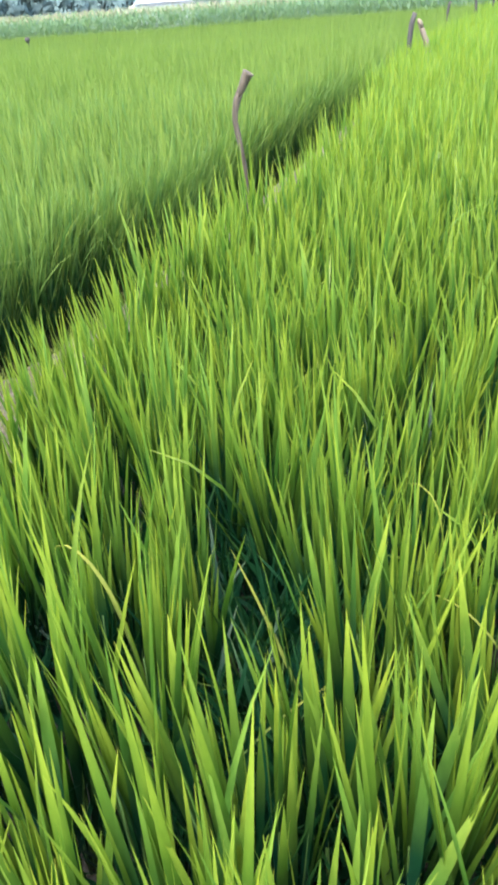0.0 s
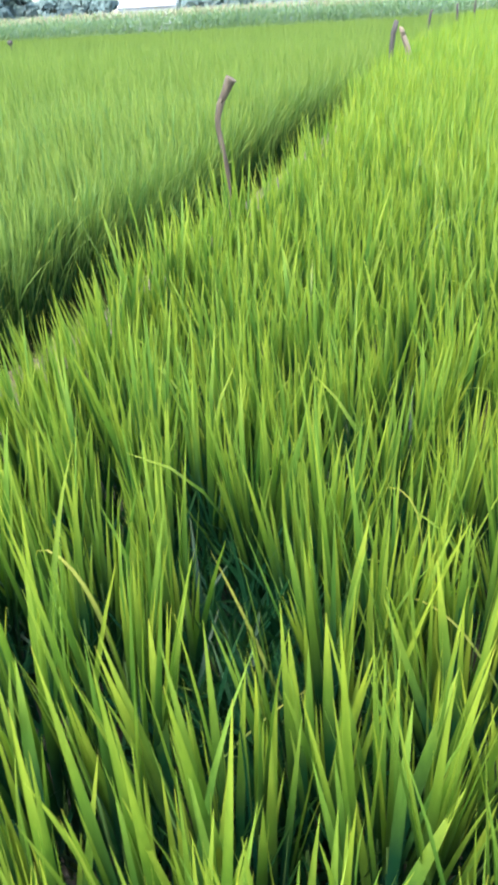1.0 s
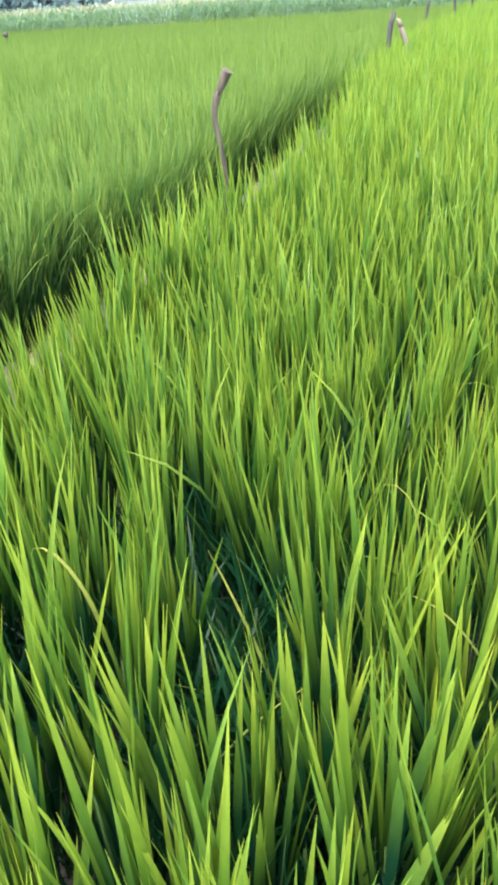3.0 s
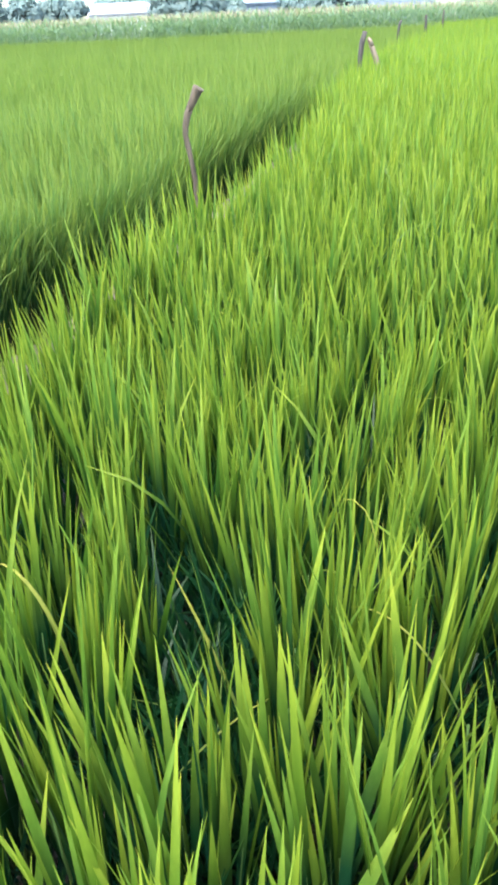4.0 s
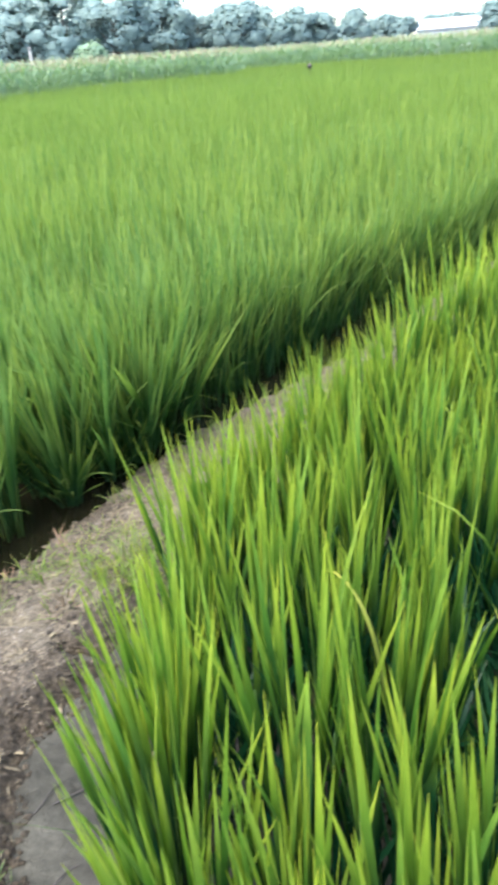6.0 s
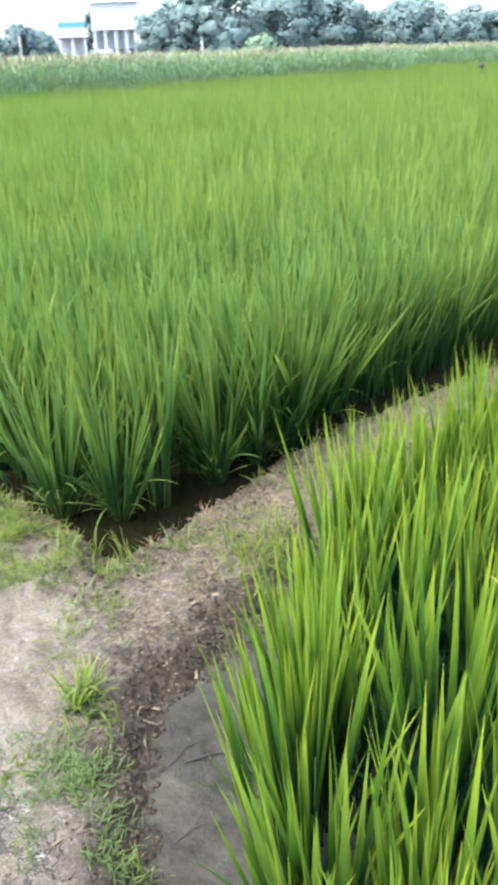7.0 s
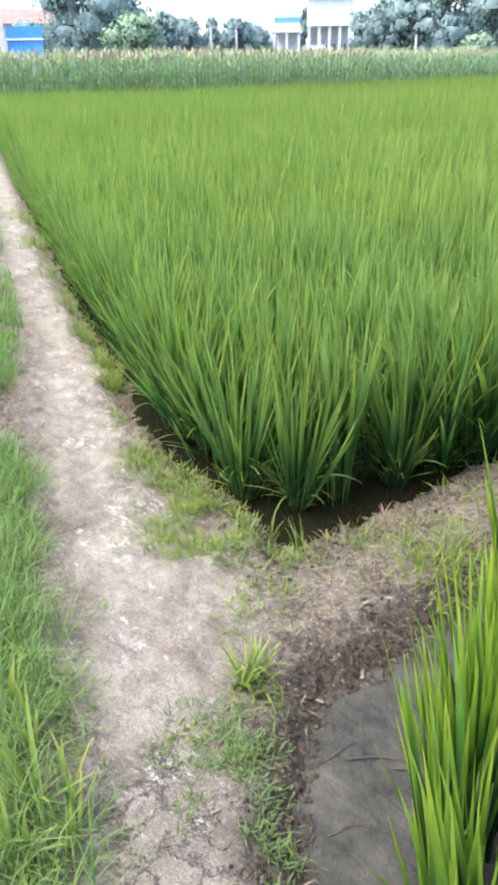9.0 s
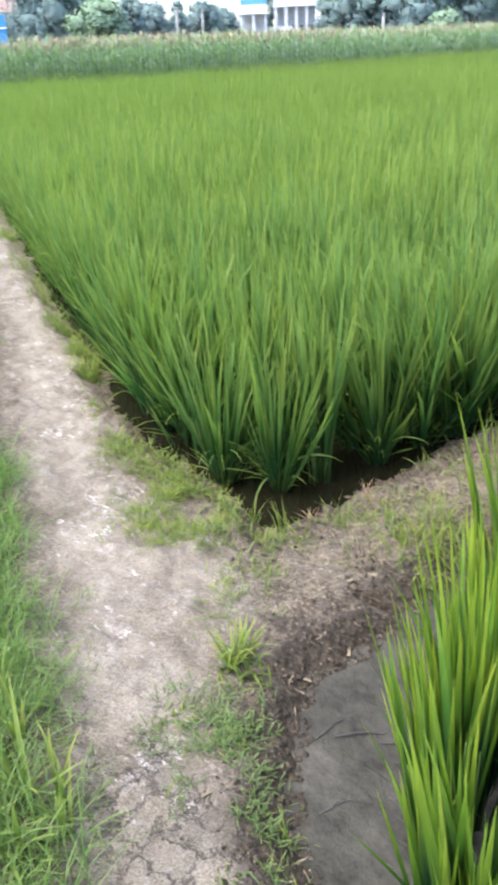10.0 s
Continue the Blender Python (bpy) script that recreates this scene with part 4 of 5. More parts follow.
# ---------------------------------------------------------------- maize
def corn_parts():
    bm = bmesh.new()
    tube(bm, [(0, 0, 0), (0.01, 0, 0.7), (0.0, 0.015, 1.4), (0.01, 0.01, 1.95)], [0.016, 0.014, 0.011, 0.006], 6)
    stalk = bpy.data.meshes.new("stalk")
    bm.to_mesh(stalk)
    bm.free()
    stalk.materials.append(CORN_STEM)
    c = 11
    z = np.linspace(0.25, 1.75, c)
    v, q, a = blades(np.stack((np.zeros(c), np.zeros(c), z), -1), np.arange(c) * np.pi + rng.normal(0, 0.5, c), rng.uniform(0.45, 0.7, c), rng.uniform(0.9, 1.7, c),
                     rng.uniform(0.6, 0.85, c), rng.uniform(0.06, 0.085, c), 5, True, 1.3, rng.normal(0, 0.3, c))
    leaves = quick_mesh("leaves", v, q, CORN, a)
    c = 12
    v, q, a = blades(np.stack((np.zeros(c), np.zeros(c), rng.uniform(1.62, 2.0, c)), -1), rng.uniform(0, 6.28, c), rng.uniform(0.05, 0.55, c), rng.uniform(0.1, 0.8, c),
                     rng.uniform(0.24, 0.42, c), np.full(c, 0.05), 3, False)
    return stalk, leaves, quick_mesh("tassel", v, q, TASSEL, a)


corn_kinds = [corn_parts() for _ in range(6)]


def corn_rows(az0, az1, rows, step, skip=0):
    out = []
    for row in range(skip, rows):
        az = az0
        while az < az1:
            d = float(np.interp(az, CORN_EDGE[:, 0], CORN_EDGE[:, 1])) + row * 0.7 + pick.uniform(-0.08, 0.08)
            x, y = far(az, d)
            out.append((x, y))
            az += math.degrees(step / d) * pick.uniform(0.75, 1.25)
    return out


for x, y in corn_rows(36.0, 62.0, 1, 0.20):
    thing = new("maize_plant")
    thing.matrix_basis = pose(x, y, -0.12, 0, 0, pick.uniform(0, 360)) @ Matrix.Scale(pick.uniform(0.93, 1.06), 4)
    tagged(thing, "tall green maize plant with a pale brown tassel", "maize plant", "maize at the field's edge")
    stalk, leaves, tassel = pick.choice(corn_kinds)
    part("stalk", stalk, None, thing)
    part("leaves", leaves, None, thing, "arching long green leaves")
    part("tassel", tassel, None, thing, "pale brown tassel")

places = np.array(corn_rows(-26, 36.0, 8, 0.24) + corn_rows(36.0, 66.0, 8, 0.24, 1))
c = 9
plant = np.repeat(np.arange(len(places)), c)
size = rng.uniform(0.9, 1.08, len(places))[plant]
z = np.tile(np.linspace(0.2, 1.75, c), len(places)) * size - 0.12
corn_leaf = blades(np.stack((places[plant, 0], places[plant, 1], z), -1), rng.uniform(0, 6.28, len(plant)), rng.uniform(0.25, 0.6, len(plant)), rng.uniform(0.7, 1.6, len(plant)),
                   rng.uniform(0.55, 0.9, len(plant)) * size, rng.uniform(0.07, 0.11, len(plant)), 3, False, 1.3)
stems = blades(np.stack((places[:, 0], places[:, 1], np.full(len(places), -0.12)), -1), rng.uniform(0, 6.28, len(places)), np.zeros(len(places)), np.full(len(places), 0.03),
               np.full(len(places), 2.0), np.full(len(places), 0.035), 1, False)
c = 8
plant = np.repeat(np.arange(len(places)), c)
size = rng.uniform(0.93, 1.06, len(places))[plant]
plumes = blades(np.stack((places[plant, 0], places[plant, 1], rng.uniform(1.58, 1.95, len(plant)) * size), -1), rng.uniform(0, 6.28, len(plant)), rng.uniform(0.05, 0.55, len(plant)), rng.uniform(0.1, 0.8, len(plant)),
                rng.uniform(0.26, 0.46, len(plant)), np.full(len(plant), 0.062), 1, False)
v, q, a = merged([corn_leaf, stems, plumes])
maize_mesh = quick_mesh("maize_crop", v, q, CORN, a)
maize_mesh.materials.append(TASSEL)
slots = np.zeros(len(q), np.int32)
slots[-len(plumes[1]):] = 1
maize_mesh.polygons.foreach_set("material_index", slots)
maize = new("maize_crop", maize_mesh)
tagged(maize, "rows of tall green maize with pale brown tassels behind the rice", "maize crop", kind="stuff")


# ---------------------------------------------------------------- trees
def pebble(k=3):
    """A round lump of quads: a cube's six sides, blown up."""
    u = np.linspace(-1, 1, k)
    a, b = [g.ravel() for g in np.meshgrid(u, u)]
    one_side = np.stack((a, b, np.ones(k * k)), -1)
    points = np.concatenate([np.roll(one_side, shift, 1) * side for shift in range(3) for side in (1, -1)])
    quads = np.array([(j * k + i, j * k + i + 1, j * k + k + i + 1, j * k + k + i) for j in range(k - 1) for i in range(k - 1)])
    return points / np.linalg.norm(points, axis=1, keepdims=True), np.concatenate([quads + k * k * side for side in range(6)])


PEBBLE, PEBBLE_FACES = pebble()


def tree(az, dist, el, width, mat=None, low=0.12, leaf=0.34, clumps=30, label="broad dark green tree behind the maize", name="tree"):
    """A trunk with limbs under a crown of many leaf clumps; el: the bearing of its top above the horizon, width in metres."""
    x, y = far(az, dist)
    high = top(el, dist) + 0.1
    thing = new(name)
    thing.location = (x, y, -0.1)
    tagged(thing, label, "bush" if name == "bush" else "tree", "" if name == "bush" else "trees behind the maize")
    bm = bmesh.new()
    r = max(0.05, high * 0.022)
    tube(bm, [(0, 0, -0.1), (0.1, 0, high * 0.2), (-0.1, 0.1, high * 0.45), (0.05, 0, high * 0.8)], [r * 1.3, r, r * 0.75, r * 0.2], 8)
    for k in range(6):
        a = k * 1.05 + pick.uniform(0, 0.6)
        z0, reach = high * pick.uniform(0.2, 0.45), width * pick.uniform(0.15, 0.26)
        tube(bm, [(0, 0, z0), (math.cos(a) * reach * 0.5, math.sin(a) * reach * 0.5, z0 + high * 0.13), (math.cos(a) * reach, math.sin(a) * reach, z0 + high * 0.24)], [r * 0.5, r * 0.35, r * 0.12], 5)
    part("trunk", bm, BARK, thing)
    c = clumps
    u = rng.uniform(low, 0.90, c)
    u[:4] = (0.93, 0.86, 0.8, 0.7)
    girth = np.sqrt(np.clip(1 - (np.abs(u - 0.42) / 0.60) ** 2.4, 0.04, 1)) * width / 2
    a, k = rng.uniform(0, 6.283, c), np.sqrt(rng.uniform(0.1, 1.0, c))
    ball = rng.uniform(0.11, 0.20, c) * min(width, high * 1.1) + 0.15
    cx, cy, cz = np.cos(a) * k * np.maximum(girth - ball * 0.5, 0), np.sin(a) * k * np.maximum(girth - ball * 0.5, 0), np.minimum(u * high, high - ball * 0.7)
    per = int(np.clip(5400 / c, 90, 140))
    leaf *= 0.62
    g = rng.normal(0, 1, (c, per, 3))
    g /= np.linalg.norm(g, axis=-1, keepdims=True)
    g *= rng.uniform(0.52, 1.10, (c, per, 1)) * ball[:, None, None] * np.array((1.0, 1.0, 0.8))
    p = (g + np.stack((cx, cy, cz), -1)[:, None, :]).reshape(-1, 3)
    m = len(p)
    g = g.reshape(-1, 3) / np.array((1.0, 1.0, 0.8))
    slope = np.arccos(np.clip(g[:, 2] / np.linalg.norm(g, axis=1), -1, 1)) + np.pi / 2
    v, q, at = blades(p, np.arctan2(g[:, 1], g[:, 0]) + rng.normal(0, 0.5, m), slope + rng.normal(-0.2, 0.33, m), rng.uniform(-0.3, 0.6, m), rng.uniform(0.8, 1.6, m) * leaf, rng.uniform(0.8, 1.3, m) * leaf, 1, False, 1.0, 0.0, shape=1.2,
                      tone=np.repeat(rng.random(c), per), twist=rng.normal(0, 0.5, m))
    middle = np.repeat(np.stack((cx, cy, cz), -1), per * 4, axis=0)
    lumps = PEBBLE[None] * (0.50 + 0.08 * np.sin(PEBBLE[None] * 4.0 + rng.uniform(0, 6.283, (c, 1, 3))).sum(-1, keepdims=True)) * ball[:, None, None] * (1.0, 1.0, 0.8) + np.stack((cx, cy, cz), -1)[:, None, :]
    k = lumps.shape[1]
    q = np.concatenate((q, (PEBBLE_FACES[None] + (np.arange(c) * k)[:, None, None]).reshape(-1, 4) + len(v)))
    v = np.concatenate((v, lumps.reshape(-1, 3)))
    at = {"along": np.concatenate((at["along"], np.full(c * k, 0.4))), "tone": np.concatenate((at["tone"], np.repeat(rng.random(c), k)))}
    middle = np.concatenate((middle, np.repeat(np.stack((cx, cy, cz), -1), k, axis=0)))
    out = v - middle
    out = 0.55 * out / np.linalg.norm(out, axis=1, keepdims=True) + 0.9 * (v - (0, 0, high * 0.45)) / (0.5 * width) + rng.normal(0, 0.22, v.shape)
    inward = (np.cross(v[q[:, 1]] - v[q[:, 0]], v[q[:, 2]] - v[q[:, 0]]) * out[q[:, 0]]).sum(1) < 0
    q[inward] = q[inward][:, ::-1]
    crown = quick_mesh("crown", v, q, mat or HAZY_CROWN, at)
    crown.normals_split_custom_set_from_vertices((out / np.linalg.norm(out, axis=1, keepdims=True)).tolist())
    part("crown", crown, None, thing, "uneven crown of dense leaf clumps")
    return thing


tree(53.4, 88, 6.4, 11.5, clumps=90, leaf=0.46, label="large dark green tree with a wide crown")
tree(51.1, 72, 2.95, 5.4, CROWN_PALE, low=0.05, label="rounded pale green tree in front of a darker one")
for az, dist, el, width in ((57.6, 95, 2.6, 5), (49.0, 105, 3.1, 4), (47.9, 125, 2.7, 6.5), (46.1, 118, 2.75, 2.2), (44.9, 125, 2.6, 7), (43.3, 130, 2.25, 6), (41.2, 150, 3.0, 6),
                            (40.1, 150, 3.3, 2), (38.5, 150, 3.5, 6), (36.0, 100, 3.2, 5.5), (33.6, 96, 4.6, 8), (30.8, 94, 5.2, 9), (27.6, 94, 5.4, 9), (24.6, 96, 4.2, 8), (22.4, 100, 2.6, 5), (19.8, 96, 3.3, 6.5),
                            (17.6, 98, 2.8, 6), (15.9, 98, 2.75, 4), (14.5, 100, 2.3, 4), (12.3, 98, 2.25, 3.6), (10.7, 100, 1.8, 4), (9.4, 100, 1.5, 4), (7.4, 150, 1.55, 5), (6.2, 150, 1.6, 5), (5.2, 150, 1.5, 4),
                            (3.6, 96, 2.2, 4.5), (1.9, 96, 2.4, 5.5), (0.2, 98, 2.0, 4), (-0.9, 92, 1.2, 2.2), (-4.6, 94, 1.9, 4), (-6.2, 94, 1.8, 4.5), (-7.7, 94, 1.4, 3.2), (-8.7, 92, 1.0, 2.2),
                            (-15.9, 98, 1.9, 4), (-17.6, 98, 2.0, 5), (-19.8, 98, 1.9, 5)):
    tree(az, dist, el, width, clumps=46 if width > 5 else 34, leaf=0.42 if width > 5 else 0.36)
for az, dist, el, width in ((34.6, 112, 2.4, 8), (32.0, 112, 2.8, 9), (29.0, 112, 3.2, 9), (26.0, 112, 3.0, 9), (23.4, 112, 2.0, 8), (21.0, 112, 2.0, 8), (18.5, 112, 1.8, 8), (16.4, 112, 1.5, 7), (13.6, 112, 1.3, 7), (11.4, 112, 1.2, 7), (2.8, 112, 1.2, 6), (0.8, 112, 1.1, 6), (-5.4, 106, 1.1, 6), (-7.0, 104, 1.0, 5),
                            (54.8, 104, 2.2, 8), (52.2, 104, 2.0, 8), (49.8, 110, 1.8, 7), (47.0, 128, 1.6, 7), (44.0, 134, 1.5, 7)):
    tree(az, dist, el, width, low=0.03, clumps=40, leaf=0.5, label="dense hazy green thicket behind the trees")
tree(29.3, 61, 1.55, 2.4, CROWN_PALE, low=0.1, leaf=0.2, clumps=18, label="small round yellow-green bush above the maize", name="bush")


# ---------------------------------------------------------------- buildings
def facing(az, dist, extra=0.0):
    """A pose at a bearing whose -y side looks back to the walk."""
    x, y = far(az, dist)
    return pose(x, y, -0.1, 0, 0, az + extra)


def wide(deg, dist):
    return math.radians(deg) * dist


def villa():
    """A white house of two blocks on columns, one with a pale blue band under its flat roof."""
    dist = 112
    house = new("white_house")
    house.matrix_basis = facing(39.6, dist)
    tagged(house, "two-storey white house with columns, behind the maize", "house")

    def at(az):
        return -wide(az - 39.6, dist)
    z0, z1, z2 = 0.0, top(1.72, dist), top(2.85, dist)
    x0, x1 = at(42.1), at(40.45)
    w, cx = x1 - x0, (x0 + x1) / 2
    part("upper_storey", box(bmesh.new(), (w, 5.5, z2 - z1), (cx, 2.7, (z1 + z2) / 2), 0, 0.04), WHITE, house)
    part("band", box(bmesh.new(), (w + 0.06, 5.56, 0.62), (cx, 2.7, top(2.4, dist)), 0, 0.02), PALE_BLUE, house, "pale blue painted band")
    part("roof", box(bmesh.new(), (w + 0.5, 6.0, 0.16), (cx, 2.7, z2 + 0.08), 0, 0.03), WHITE, house)
    part("porch_roof", box(bmesh.new(), (w + 0.9, 2.2, 0.18), (cx - 0.1, -0.9, z1), 0, 0.03), WHITE, house)
    part("lower_storey", box(bmesh.new(), (w - 0.5, 4.2, z1), (cx, 3.2, z1 / 2), 0, 0.03), TIN, house)
    for x in (x0 + 0.1, cx, x1 - 0.1):
        bm = bmesh.new()
        box(bm, (0.26, 0.26, z1), (x, -1.7, z1 / 2), 0, 0.03)
        box(bm, (0.40, 0.40, 0.16), (x, -1.7, z1 - 0.17), 0, 0.02)
        part("column", bm, WHITE, house)
    for x in (cx - 0.8, cx + 0.8):
        win = part("window", box(bmesh.new(), (0.9, 0.12, 1.3), (x, 1.06, 1.9), 0, 0.02), WHITE, house)
        part("pane", box(bmesh.new(), (0.74, 0.06, 1.14), (x, 0.98, 1.9)), GLASS, win)
    part("parapet", box(bmesh.new(), (w * 0.9, 0.3, 1.1), (cx + 0.2, -2.2, 0.9 + 1.4), 0, 0.04), WHITE, house)
    x0, x1 = at(40.0), at(37.1)
    w, cx = x1 - x0, (x0 + x1) / 2
    z1, z2 = top(2.08, dist), top(3.55, dist)
    part("upper_storey", box(bmesh.new(), (w, 7.0, z2 - z1), (cx, 3.6, (z1 + z2) / 2), 0, 0.04), WHITE, house)
    part("roof", box(bmesh.new(), (w + 0.6, 7.6, 0.2), (cx, 3.6, z2 + 0.1), 0, 0.04), WHITE, house)
    part("lower_storey", box(bmesh.new(), (w - 0.8, 4.4, z1), (cx, 4.6, z1 / 2), 0, 0.03), TIN, house)
    part("cornice", box(bmesh.new(), (w + 0.16, 7.16, 0.22), (cx, 3.6, z1 + 0.02), 0, 0.03), WHITE, house)
    for k, x in enumerate(np.linspace(x0 + 0.25, x1 - 0.25, 5)):
        bm = bmesh.new()
        box(bm, (0.34, 0.34, z1 - 0.1), (x, 0.35, z1 / 2 - 0.05), 0, 0.03)
        box(bm, (0.48, 0.48, 0.18), (x, 0.35, z1 - 0.2), 0, 0.02)
        part("column", bm, WHITE, house)
    for x in np.linspace(x0 + 1.0, x1 - 1.0, 4):
        win = part("window", box(bmesh.new(), (0.86, 0.12, 2.0), (x, 2.36, 2.6), 0, 0.02), WHITE, house)
        part("pane", box(bmesh.new(), (0.68, 0.06, 1.8), (x, 2.28, 2.6)), GLASS, win)
    part("railing", box(bmesh.new(), (w * 0.5, 0.12, 0.5), (x0 + w * 0.25 - 0.5, -0.2, 1.56 + 1.6), 0, 0.03), WHITE, house)


def shed(az0, az1, dist, el0, el1, wall_mat, roof_mat, name, label, rise=0.0, extra=0.0, ribs=12):
    """A long hall with ribbed sheet walls and a low pitched roof."""
    mid, w = (az0 + az1) / 2, wide(abs(az1 - az0), dist)
    hall = new(name)
    hall.matrix_basis = facing(mid, dist, extra)
    tagged(hall, label, "hall")
    eave, ridge, deep = top(el0, dist), top(el1, dist), 9.0
    part("wall", box(bmesh.new(), (w, deep, eave), (0, deep / 2, eave / 2), 0, 0.02), wall_mat, hall)
    bm = bmesh.new()
    cut = [(-0.35, eave - 0.02), (deep / 2, ridge), (deep + 0.35, eave - 0.02), (deep + 0.35, eave - 0.14), (deep / 2, ridge - 0.12), (-0.35, eave - 0.14)]
    a = [bm.verts.new((-w / 2 - 0.3, y, z)) for y, z in cut]
    b = [bm.verts.new((w / 2 + 0.3, y, z)) for y, z in cut]
    for i in range(6):
        bm.faces.new((a[i], b[i], b[(i + 1) % 6], a[(i + 1) % 6]))
    bm.faces.new(a[::-1])
    bm.faces.new(b)
    part("roof", bm, roof_mat, hall)
    for x in np.linspace(-w / 2 + 0.3, w / 2 - 0.3, ribs):
        part("rib", box(bmesh.new(), (0.09, 0.06, eave - 0.2), (x, -0.03, eave / 2), 0, 0.01), wall_mat, hall)
    return hall


villa()
shed(8.45, 4.8, 118, 0.75, 1.32, TIN, TIN, "white_shed", "long low shed with a bright white tin roof", extra=-6)
shed(-0.8, -3.6, 112, 0.95, 1.85, GREY_TIN, GREY_TIN, "warehouse", "grey-blue sheet metal warehouse behind trees", ribs=10)
shed(-7.5, -13.3, 108, 1.30, 1.9, GREY_TIN, GREY_TIN, "warehouse", "long grey-blue sheet metal warehouse behind the maize", ribs=20)
shed(-13.35, -14.8, 106, 1.35, 1.9, CREAM, TIN, "annex", "small cream plastered building beside a warehouse", ribs=4)
shed(55.8, 60.5, 105, 2.4, 3.3, CREAM, TILE_ROOF, "house_with_brown_roof", "low house with a brown tiled roof behind trees", ribs=4)


def blue_tank():
    """A blue sheet screen with a pale rail across, beside a cream post."""
    dist = 60
    tank = new("blue_screen")
    tank.matrix_basis = facing(58.0, dist)
    tagged(tank, "bright blue sheet screen with a pale rail behind the maize", "screen")
    w, h = wide(2.2, dist), top(2.3, dist)
    for k in range(4):
        part("panel", box(bmesh.new(), (w / 4 - 0.006, 0.9, h - 1.6), (-w / 2 + w / 8 + k * w / 4, 0.45, h / 2 + 0.8), 0, 0.004), BLUE, tank)
    part("rail", box(bmesh.new(), (w + 0.08, 0.06, 0.11), (0, -0.05, top(1.55, dist)), 0, 0.02), WHITE, tank, "pale rail")
    for x in (-w / 2 + 0.06, w / 2 - 0.06):
        part("leg", box(bmesh.new(), (0.1, 0.1, h - 0.2), (x, 0.98, h / 2 - 0.1), 0, 0.01), CONCRETE, tank)
    wall = new("cream_wall")
    wall.matrix_basis = facing(60.75, dist)
    tagged(wall, "tall cream plastered wall beside the blue screen", "wall")
    part("body", box(bmesh.new(), (3.2, 0.3, 4.9), (0, 0, 2.45), 0, 0.03), CREAM, wall)
    part("coping", box(bmesh.new(), (3.3, 0.42, 0.16), (0, 0, 4.98), 0, 0.03), CREAM, wall)



blue_tank()


def utility_pole(az, dist, el):
    pole = new("utility_pole")
    pole.matrix_basis = facing(az, dist)
    tagged(pole, "slim grey utility pole behind the maize", "pole", "poles")
    h = top(el, dist)
    part("shaft", tube(bmesh.new(), [(0, 0, -0.1), (0, 0, h * 0.5), (0, 0, h)], [0.16, 0.13, 0.10], 8), CONCRETE, pole)
    part("cap", tube(bmesh.new(), [(0, 0, h), (0, 0, h + 0.08), (0, 0, h + 0.16)], [0.13, 0.13, 0.05], 8), CONCRETE, pole)



utility_pole(46.2, 92, 2.2)
utility_pole(44.55, 100, 1.95)
utility_pole(33.1, 80, 1.35)


# ---------------------------------------------------------------- posts on the ridge
def stick(name, label, points, radii, mat, head=None):
    thing = new(name)
    x, y = points[0][0], points[0][1]
    thing.location = (x, y, 0)
    tagged(thing, label, "post", "posts along the ridge")
    bm = bmesh.new()
    rel = [(p[0] - x, p[1] - y, p[2]) for p in points]
    tube(bm, rel, radii, 10, 0.10)
    part("shaft", bm, mat, thing)
    if head:
        part("head", tube(bmesh.new(), [(p[0] - x, p[1] - y, p[2]) for p in head[0]], head[1], 9, 0.12), mat, thing, "splayed broken top")
    return thing


stick("crooked_post", "crooked grey-brown wooden post with a splayed top, on the ridge", [(0.03, 6.7, -0.1), (0.03, 6.7, 0.2), (0.027, 6.7, 0.40), (0.010, 6.7, 0.553), (-0.010, 6.7, 0.66), (-0.023, 6.7, 0.75), (-0.018, 6.7, 0.82), (0.004, 6.7, 0.90), (0.025, 6.7, 0.945)],
      [0.023, 0.022, 0.021, 0.018, 0.021, 0.021, 0.025, 0.027, 0.028], POST_WOOD, ([(0.012, 6.7, 0.92), (0.035, 6.7, 0.965), (0.062, 6.698, 1.02), (0.092, 6.696, 1.068), (0.103, 6.694, 1.085)], [0.026, 0.029, 0.033, 0.041, 0.043]))
stick("dark_post", "dark slanting wooden post standing in the rice", [(2.78, 16.5, -0.1), (2.80, 16.5, 0.5), (2.819, 16.5, 0.784), (2.843, 16.5, 1.04), (2.90, 16.5, 1.236)], [0.035, 0.04, 0.045, 0.05, 0.045], DARK_WOOD)
stick("pale_stake", "pale slanting wooden stake with a forked brown top", [(3.27, 16.5, -0.1), (3.19, 16.5, 0.45), (3.118, 16.5, 0.763), (3.047, 16.5, 0.938), (3.01, 16.5, 1.02)], [0.045, 0.045, 0.048, 0.046, 0.04], PALE_WOOD,
      ([(3.03, 16.5, 0.98), (2.99, 16.5, 1.08), (2.96, 16.5, 1.13)], [0.045, 0.04, 0.02]))
stick("dark_post", "thin dark slanting post far along the ridge", [(8.05, 40, -0.1), (8.10, 40, 0.7), (8.16, 40, 1.05), (8.22, 40, 1.18)], [0.06, 0.06, 0.06, 0.05], DARK_WOOD)
stick("dark_post", "thin dark post far along the ridge", [(11.6, 50, -0.1), (11.6, 50, 0.8), (11.58, 50, 1.1), (11.58, 50, 1.32)], [0.07, 0.07, 0.07, 0.06], DARK_WOOD)
stick("dark_post", "thin dark post at the far end of the ridge", [(15.0, 60, -0.1), (15.0, 60, 0.8), (15.02, 60, 1.2), (15.03, 60, 1.5)], [0.07, 0.07, 0.06, 0.05], DARK_WOOD)
